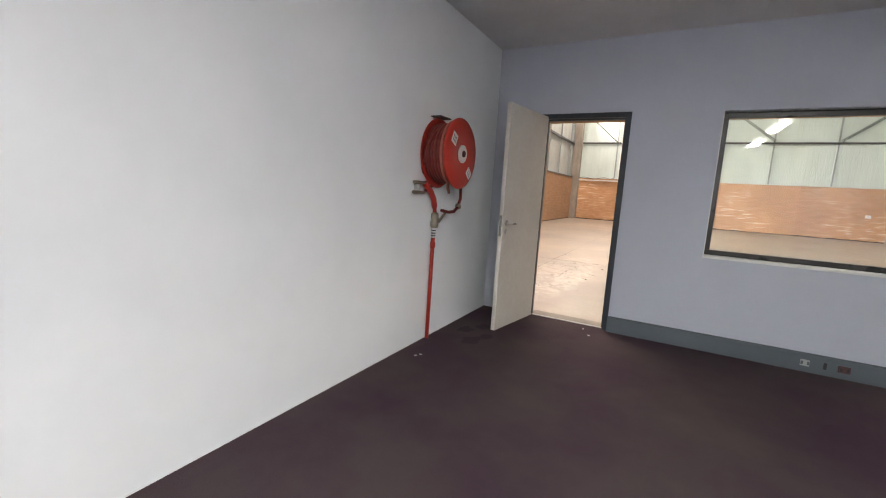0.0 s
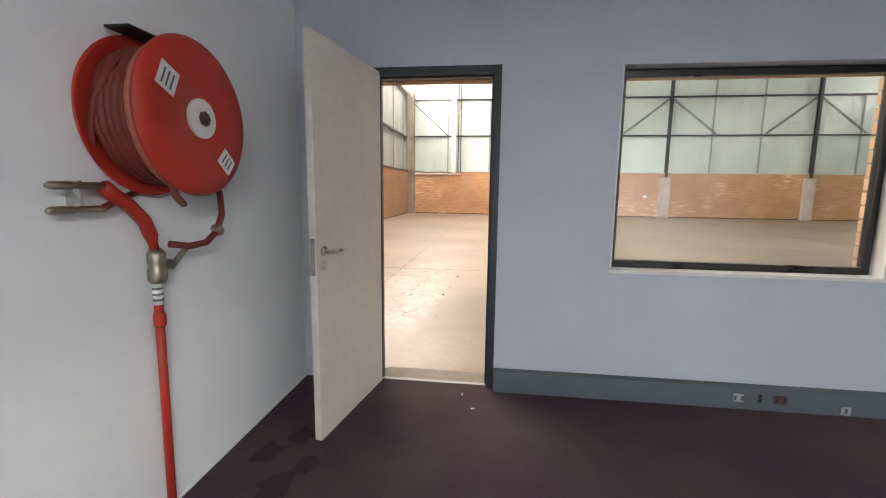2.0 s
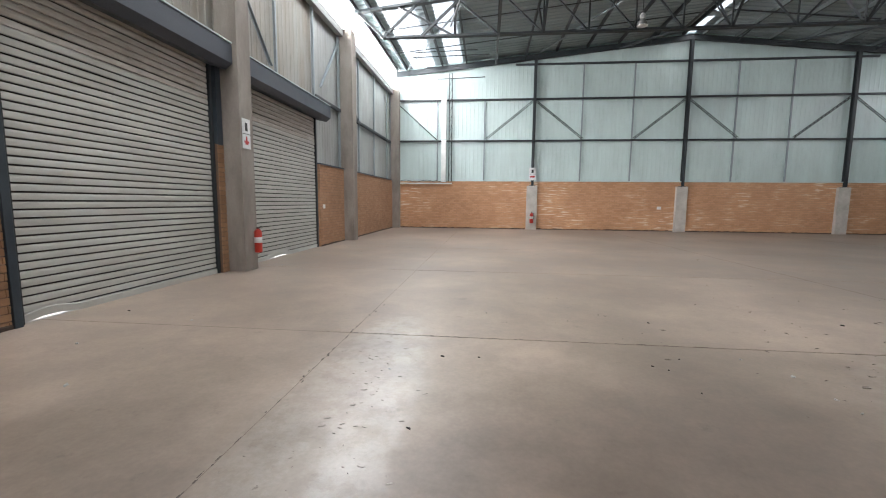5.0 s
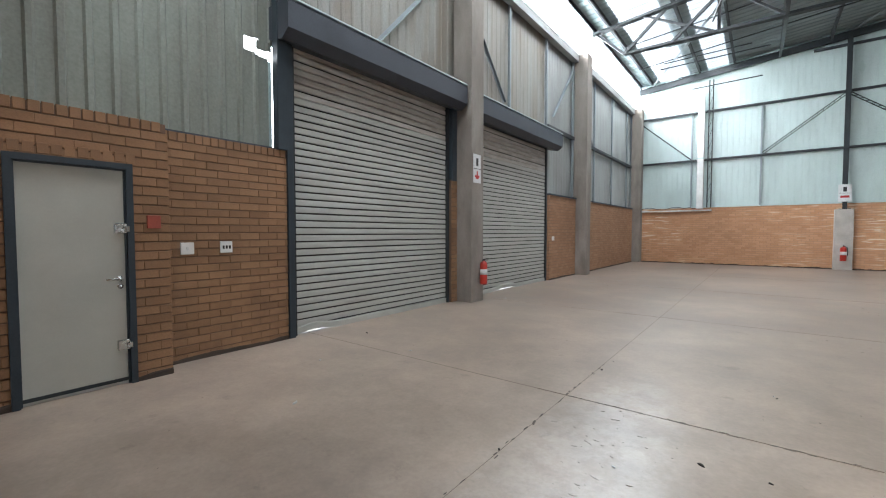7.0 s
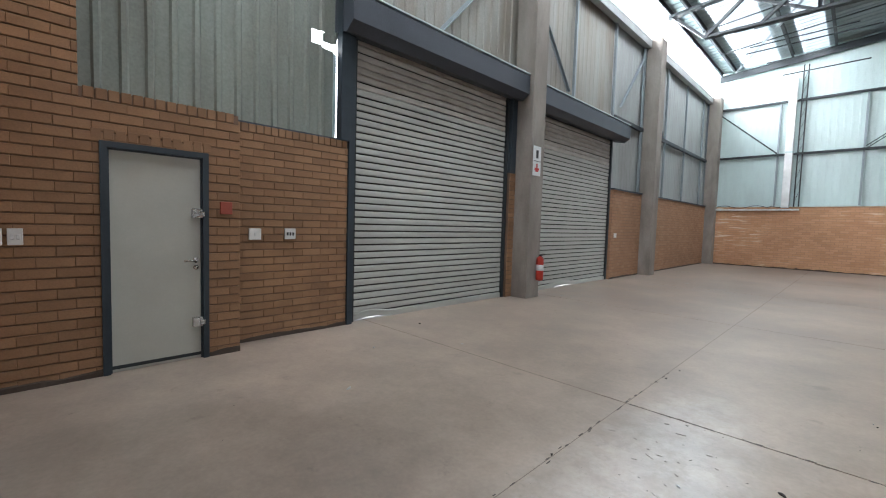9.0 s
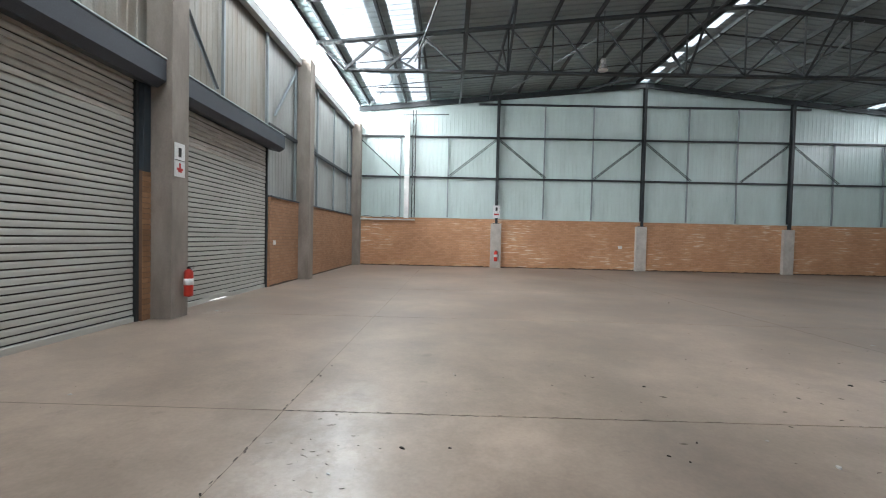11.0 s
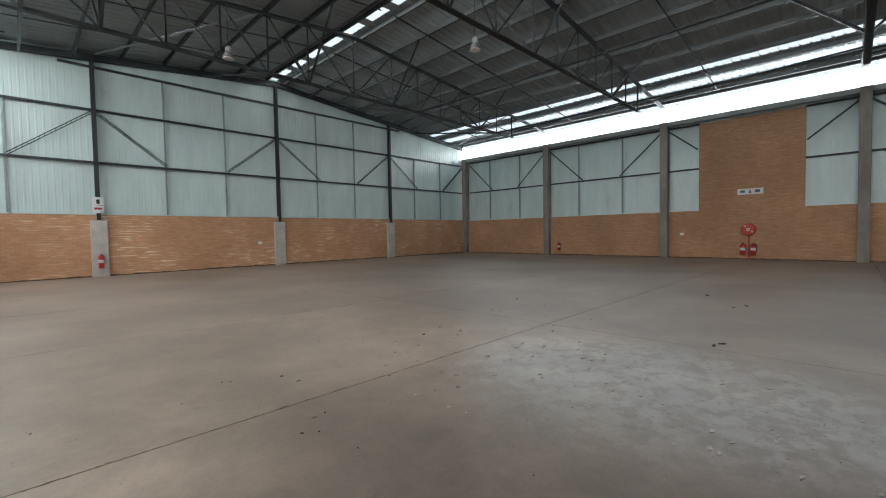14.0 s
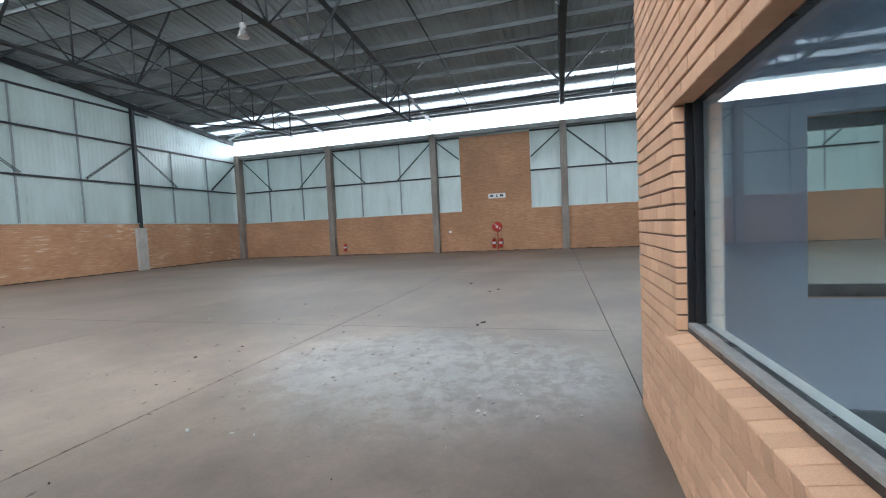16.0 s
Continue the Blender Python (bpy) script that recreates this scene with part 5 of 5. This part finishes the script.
# the reel in the office: its axle points away from the white wall
reel_m = pose(-0.625, 3.165, 1.58) @ Matrix(((0, 0, 1, 0), (1, 0, 0, 0), (0, 1, 0, 0), (0, 0, 0, 1)))
reel = hose_reel(reel_m, "red fire hose reel on a red standpipe against the white wall")
part("loose_hose_strand", tube(bmesh.new(), [reel_m @ Vector((0.247 * math.cos(a), 0.247 * math.sin(a), 0.045 - 0.02 * math.cos(a))) for a in np.linspace(1.5, 4.35, 26)] + [(-0.60, 3.13, 1.30), (-0.62, 3.19, 1.27)], 0.013, 8), M_HOSEPALE, reel, "dusty pale red hose strand over the drum", True)
part("top_guard", B(-0.735, -0.64, 3.03, 3.20, 1.852, 1.862, bevel=0.004), M_BLACK, reel, "dark bent guard plate")
part("wall_bracket", B(-0.75, -0.70, 3.10, 3.22, 1.42, 1.76, bevel=0.006), M_RED, reel)
part("axle_pipe", tube(bmesh.new(), [(-0.74, 3.165, 1.58), (-0.70, 3.165, 1.58), (-0.52, 3.165, 1.58)], 0.03, 12), M_RED, reel, "", True)
sp = bmesh.new()
tube(sp, [(-0.722, 3.13, 0.0), (-0.718, 3.142, 0.98)], 0.0165, 12)
part("standpipe", sp, M_RED, reel, "red painted water pipe", True)
part("pipe_coupling", lathe(bmesh.new(), ((0.02, 0), (0.022, 0.008), (0.022, 0.042), (0.02, 0.05)), pose(-0.718, 3.141, 0.80), 16), M_RED, reel, "", True)
for k in range(3):
    part("print_line", lathe(bmesh.new(), ((0.0186, 0), (0.0186, 0.009)), pose(-0.718, 3.142, 0.90 + k * 0.022), 16), M_SKIRT, reel)
part("pipe_sticker", lathe(bmesh.new(), ((0.018, 0), (0.018, 0.085)), pose(-0.718, 3.142, 0.885), 16), M_PAPER, reel, "white torn sticker", True)
vv = bmesh.new()
lathe(vv, ((0.026, 0.97), (0.034, 0.985), (0.034, 1.02), (0.026, 1.035), (0.032, 1.05), (0.032, 1.085), (0.02, 1.1)), pose(-0.715, 3.145, 0), 14)
tube(vv, [(-0.715, 3.145, 1.03), (-0.715, 3.19, 1.03), (-0.715, 3.215, 1.035)], 0.018, 10)
part("stop_valve", vv, M_BRASS, reel, "dull brass stop valve", True)
part("valve_handle", tube(bmesh.new(), [(-0.715, 3.21, 1.015), (-0.70, 3.26, 1.07), (-0.69, 3.275, 1.09)], 0.012, 8), M_BRASS, reel, "", True)
part("riser_bend", tube(bmesh.new(), [(-0.715, 3.145, 1.08), (-0.715, 3.13, 1.15), (-0.71, 3.10, 1.21), (-0.70, 3.03, 1.27), (-0.70, 2.97, 1.31), (-0.70, 2.94, 1.335)], 0.024, 12), M_RED, reel, "", True)
part("feed_hose", tube(bmesh.new(), [(-0.66, 3.15, 1.12), (-0.63, 3.22, 1.105), (-0.62, 3.30, 1.11), (-0.62, 3.37, 1.15), (-0.62, 3.41, 1.22), (-0.63, 3.42, 1.30), (-0.64, 3.39, 1.40)], 0.0135, 10), M_HOSE, reel, "", True)
part("hose_clamp", lathe(bmesh.new(), ((0.02, -0.02), (0.024, -0.012), (0.024, 0.012), (0.02, 0.02)), pose(-0.62, 3.375, 1.155, 40, 0, 0), 12), M_BRASS, reel, "", True)
part("hose_tail", tube(bmesh.new(), [(-0.70 + 0.09 * math.sin(a), 3.165 + 0.235 * math.cos(a), 1.575 + 0.255 * math.sin(a)) for a in np.linspace(2.5, 5.3, 16)] + [(-0.72, 3.0, 1.285), (-0.70, 2.93, 1.262)], 0.012, 8), M_HOSE, reel, "", True)
for yy, zz, rr in ((2.76, 1.335, 0.013), (2.755, 1.262, 0.013)):
    nz = bmesh.new()
    lathe(nz, ((rr * 0.5, 0), (rr, 0.012), (rr, 0.07), (rr * 0.7, 0.085), (rr * 0.9, 0.10), (rr * 0.9, 0.16), (rr * 0.6, 0.18)), pose(-0.695, yy, zz, -90, 0, 0), 14)
    part("nozzle", nz, M_BRASS if rr < 0.02 else M_CHROME, reel, "dull metal hose nozzle" if rr < 0.02 else "scratched chrome hose nozzle", True)
part("nozzle_clip", B(-0.75, -0.70, 2.86, 2.87, 1.25, 1.35), M_CHROME, reel)
reel.location.x = OFF_X0 + 0.125
# the reel on the far brick wall
er = hose_reel(pose(24.04, 8.7, 1.40) @ Matrix(((0, 0, -1, 0), (1, 0, 0, 0), (0, -1, 0, 0), (0, 0, 0, 1))), "red fire hose reel mounted on the far face-brick wall")
part("wall_bracket", B(24.1, 24.2, 8.62, 8.78, 1.2, 1.6), M_RED, er)
part("standpipe", tube(bmesh.new(), [(24.16, 8.7, 0.0), (24.16, 8.7, 1.35)], 0.025, 8), M_RED, er)

# ---- office fittings ----


def skirting_plate(x, w, mat, label, z=0.085, slots=2):
    t = thing("skirting_socket", (x, OFF_Y1 - 0.06, z), label, "socket", "skirting sockets")
    part("plate", B(x - w / 2, x + w / 2, OFF_Y1 - 0.07, OFF_Y1 - 0.059, z - 0.026, z + 0.026, bevel=0.003), mat, t)
    for k in range(slots):
        xx = x + (k - (slots - 1) / 2) * 0.04
        part("socket_face", B(xx - 0.007, xx + 0.007, OFF_Y1 - 0.073, OFF_Y1 - 0.069, z - 0.014, z + 0.014), M_SKIRT if mat is M_PLATE else M_BLACK, t)


skirting_plate(2.06, 0.06, M_PLATE, "white double socket set in the skirting duct")
skirting_plate(2.185, 0.02, M_BLACK, "narrow dark slot in the skirting duct", slots=1)
skirting_plate(2.30, 0.075, M_DULLRED, "red power socket set in the skirting duct")
skirting_plate(2.665, 0.055, M_PLATE, "small white box at the foot of the skirting duct", z=0.045, slots=1)


def batten(y):
    t = thing("ceiling_light", (2.37, y, OFF_CEIL), "white fluorescent batten with a lit diffuser on the ceiling", "ceiling light", "office ceiling lights")
    part("body", B(2.27, 2.47, y - 0.63, y + 0.63, 2.715, OFF_CEIL, bevel=0.01), M_WHITE, t)
    part("diffuser", B(2.285, 2.455, y - 0.61, y + 0.61, 2.665, 2.716, bevel=0.012), M_TUBE, t, "glowing prismatic diffuser")


batten(-0.2)
batten(-2.45)

# small scraps on the carpet
for k, (x, y, r) in enumerate(((0.43, 4.13, 20), (-0.62, 2.75, 60), (-0.6, 2.79, 15), (0.35, 4.3, 80))):
    s = bmesh.new()
    box(s, -0.012, 0.012, -0.004, 0.004, 0, 0.003)
    bmesh.ops.transform(s, matrix=pose(x, y, 0.009, 0, 3, r), verts=s.verts)
    tagged(part("paper_scrap", s, M_PAPER), "small white paper scrap on the carpet", "scrap", "carpet scraps")

# old spills trodden into the carpet
office_floor = bpy.data.objects["floor_office"]
rng = random.Random(31)
for x, y, r in ((-0.41, 3.33, 0.10), (-0.58, 3.55, 0.08), (-0.47, 3.72, 0.07), (-0.33, 3.5, 0.06)):
    b = bmesh.new()
    ring = []
    for q in np.linspace(0, math.tau, 15)[:-1]:
        d = r * rng.uniform(0.6, 1.15)
        ring.append(b.verts.new((x + d * math.cos(q), y + 1.3 * d * math.sin(q), 0.0092)))
    b.faces.new(ring)
    part("carpet_stain", b, M_SPILL, office_floor, "dark dried spill on the carpet")

# ---- high-bay lamps ----


def high_bay(x, y, z):
    t = thing("high_bay_lamp", (x, y, z), "white high-bay lamp with a clear bell hanging from the roof", "pendant lamp", "high-bay lamps")
    top = roof_z(x) - 0.13
    part("hanger", tube(bmesh.new(), [(x, y, z + 0.28), (x, y, top)], 0.012, 6), M_STEEL, t)
    part("gear_housing", lathe(bmesh.new(), ((0.06, 0.16), (0.12, 0.18), (0.13, 0.26), (0.13, 0.36), (0.09, 0.42), (0.03, 0.44)), pose(x, y, z) @ Matrix.Diagonal((0.66, 0.66, 0.66, 1)), 16), M_PLATE, t, "pale grey cast housing", True)
    part("reflector", lathe(bmesh.new(), ((0.235, -0.14), (0.23, -0.12), (0.19, 0.02), (0.13, 0.13), (0.09, 0.17), (0.085, 0.168), (0.125, 0.125), (0.185, 0.015), (0.225, -0.12)), pose(x, y, z) @ Matrix.Diagonal((0.66, 0.66, 0.66, 1)), 20), M_BELL, t, "grey translucent bell", True)
    part("rim", lathe(bmesh.new(), ((0.238, -0.16), (0.245, -0.15), (0.245, -0.135), (0.238, -0.13)), pose(x, y, z) @ Matrix.Diagonal((0.66, 0.66, 0.66, 1)), 20), M_WHITE, t, "white rim", True)


high_bay(5.08, 19.0, 7.02)
high_bay(10.15, 13.4, 7.02)

# ---- pipe, post and ledge on the gable ----
dp = thing("downpipe", (-1.92, YN - 0.1, 2.3), "wide white downpipe on the gable sheeting", "downpipe")
part("pipe", B(-2.05, -1.80, YN - 0.2, YN - 0.03, 2.38, 7.3, bevel=0.02), M_WHITE, dp)
for z in (4.5, 6.5):
    part("clip", B(-2.09, -1.76, YN - 0.21, YN - 0.02, z - 0.03, z + 0.03), M_CLAD, dp)
po = thing("braced_post", (-1.6, YN, DADO), "thin steel lattice post beside the downpipe", "post", "", "structure")
for dx in (-0.07, 0.07):
    part("upright", B(-1.6 + dx - 0.02, -1.6 + dx + 0.02, YN - 0.08, YN - 0.04, DADO, 7.75), M_STEEL, po)
for k in range(11):
    part("lacing", beam(bmesh.new(), (-1.67, YN - 0.06, 2.6 + k * 0.45), (-1.53, YN - 0.06, 2.6 + (k + 1) * 0.45), 0.02, 0.01), M_STEEL, po)
lg = part("white_ledge", B(XW + 0.25, -1.5, YN - 0.12, YN, 2.27, 2.33, bevel=0.008), M_WHITE)
tagged(lg, "narrow white ledge along the brick dado", "ledge", kind="structure")
cb = part("loose_cable", tube(bmesh.new(), [(-4.2 + 2.2 * k / 14, YN - 0.06, 2.42 + 0.05 * math.sin(k * 0.9) + (0.08 if k == 12 else 0)) for k in range(15)], 0.012, 6), M_BLACK)
tagged(cb, "loose dark cable lying along the white ledge", "cable")
# rods sticking out near the north-west corner of the roof
for k, (x0, x1, y, z) in enumerate(((-2.6, -0.4, 24.6, 7.55), (-2.9, -0.2, 23.2, 7.75), (-2.2, 0.1, 25.4, 7.25), (-2.6, -0.6, 21.9, 7.85), (-2.9, 0.3, 22.6, 7.35))):
    rd = part("roof_rod", tube(bmesh.new(), [(x0, y, z), (x1, y, z + 0.06)], 0.022, 6), M_STEEL)
    tagged(rd, "thin steel rod hanging under the roof sheets", "rod", "roof rods", "structure")

# ---- litter on the floor ----
DARK_CHIPS = ((-0.02, 8.13, 0.08), (0.3, 8.15, 0.05), (-1.0, 9.52, 0.06), (-0.98, 9.85, 0.05), (2.21, 9.47, 0.06), (2.06, 8.33, 0.05), (1.76, 8.13, 0.05), (1.86, 8.06, 0.05),
              (1.92, 7.65, 0.04), (7.9, 10.45, 0.12), (4.9, 9.4, 0.08), (4.4, 9.66, 0.10), (4.7, 9.28, 0.06), (5.5, 15.3, 0.12), (-1.05, 7.57, 0.05), (-0.1, 6.93, 0.06),
              (10.8, 7.5, 0.22), (6.35, 6.47, 0.2), (6.5, 6.42, 0.22), (9.8, 6.65, 0.24), (9.5, 6.8, 0.16), (2.45, 6.6, 0.03), (-3.99, 9.14, 0.1), (0.36, 9.65, 0.04))
PALE_CHIPS = ((-2.92, 17.55, 0.14), (2.8, 8.05, 0.09), (2.82, 7.66, 0.06), (2.83, 7.47, 0.05), (3.4, 6.1, 0.05), (6.43, 11.46, 0.09), (5.45, 8.55, 0.07), (2.6, 8.39, 0.05),
              (-3.48, 8.01, 0.09), (-2.96, 8.87, 0.06), (-2.7, 7.2, 0.1), (-0.42, 7.8, 0.05), (-3.95, 12.9, 0.12), (0.34, 9.7, 0.03))


def chip(x, y, size, seed, mat, label):
    rng = random.Random(seed)
    b = bmesh.new()
    n = 6
    ring = [(math.cos(k * math.tau / n) * size * rng.uniform(0.3, 0.6), math.sin(k * math.tau / n) * size * rng.uniform(0.12, 0.3)) for k in range(n)]
    lo = [b.verts.new((px, py, 0.0)) for px, py in ring]
    hi = [b.verts.new((px * 0.8, py * 0.8, 0.004 + size * rng.uniform(0.04, 0.12))) for px, py in ring]
    for k in range(n):
        b.faces.new((lo[k], lo[(k + 1) % n], hi[(k + 1) % n], hi[k]))
    b.faces.new(hi)
    b.faces.new(lo[::-1])
    bmesh.ops.transform(b, matrix=pose(x, y, 0.0, 0, 0, rng.uniform(0, 180)), verts=b.verts)
    tagged(part("debris_chip", b, mat), label, "debris", "floor litter")


for k, (x, y, s) in enumerate(DARK_CHIPS):
    chip(x, y, s * 0.6, k, M_DIRT_SHADE if s < 0.15 else M_STAIN, "dark flake of dirt on the concrete floor")
for k, (x, y, s) in enumerate(PALE_CHIPS):
    chip(x, y, s * 0.7, 100 + k, M_PLATE, "pale scrap lying on the concrete floor")
# thin flakes of the floor coat, curling up where it has worn
fk = bmesh.new()
rng = random.Random(11)
for k in range(120):
    if k % 2:
        x, y = rng.gauss(-0.45, 0.2), rng.uniform(5.9, 8.7)
    else:
        x, y = rng.gauss(4.3, 0.7), rng.uniform(4.9, 8.4)
    s, a = rng.uniform(0.008, 0.026) * (1 if k % 2 else 1.7), rng.uniform(-0.5, 0.5)
    ring = []
    for q in range(6):
        px, py = math.cos(q * math.tau / 6) * s * rng.uniform(0.7, 1.2), math.sin(q * math.tau / 6) * s * rng.uniform(0.2, 0.5)
        ring.append((x + px * math.cos(a) - py * math.sin(a), y + px * math.sin(a) + py * math.cos(a), 0.001 + rng.uniform(0.0, 0.003 if k % 2 else 0.007)))
    lo = [fk.verts.new((px, py, 0.0)) for px, py, pz in ring]
    hi = [fk.verts.new(p) for p in ring]
    for q in range(6):
        fk.faces.new((lo[q], lo[(q + 1) % 6], hi[(q + 1) % 6], hi[q]))
    fk.faces.new(hi)
tagged(part("floor_flakes", fk, M_FLAKE), "thin curled flakes of worn floor coating", "flakes", kind="stuff")
# fine crumbs and flakes, too many to count
cr = bmesh.new()
rng = random.Random(5)
for k in range(640):
    zone = rng.random() if k < 560 else 2.0
    if zone < 0.1:
        x, y = rng.gauss(-0.5, 0.22), rng.uniform(6.2, 8.9)
    elif zone < 0.62:
        x, y = rng.gauss(4.3, 0.75), rng.uniform(4.9, 8.6)
    else:
        x, y = rng.uniform(-4.2, 14), rng.uniform(5.2, 20)
    if zone > 1:
        x, y = rng.gauss(5.0, 1.6), rng.gauss(9.3, 1.0)
    s = rng.uniform(0.003, 0.011) * (1 + (zone > 0.62) * 0.3 + (zone > 1) * 2.0)
    a = rng.uniform(0, 3.14)
    ca, sa = math.cos(a) * s, math.sin(a) * s
    if y < 5.3 and x < 4:
        continue
    v = [cr.verts.new((x + ca, y + sa, 0.001)), cr.verts.new((x - sa * 0.5, y + ca * 0.5, 0.001)), cr.verts.new((x - ca, y - sa, 0.001)), cr.verts.new((x, y, 0.0015 + s * 0.2))]
    for f in ((0, 1, 3), (1, 2, 3), (2, 0, 3)):
        cr.faces.new([v[i] for i in f])
tagged(part("floor_crumbs", cr, M_CRUMB), "scattered crumbs and flakes of dirt on the floor", "dirt", kind="stuff")
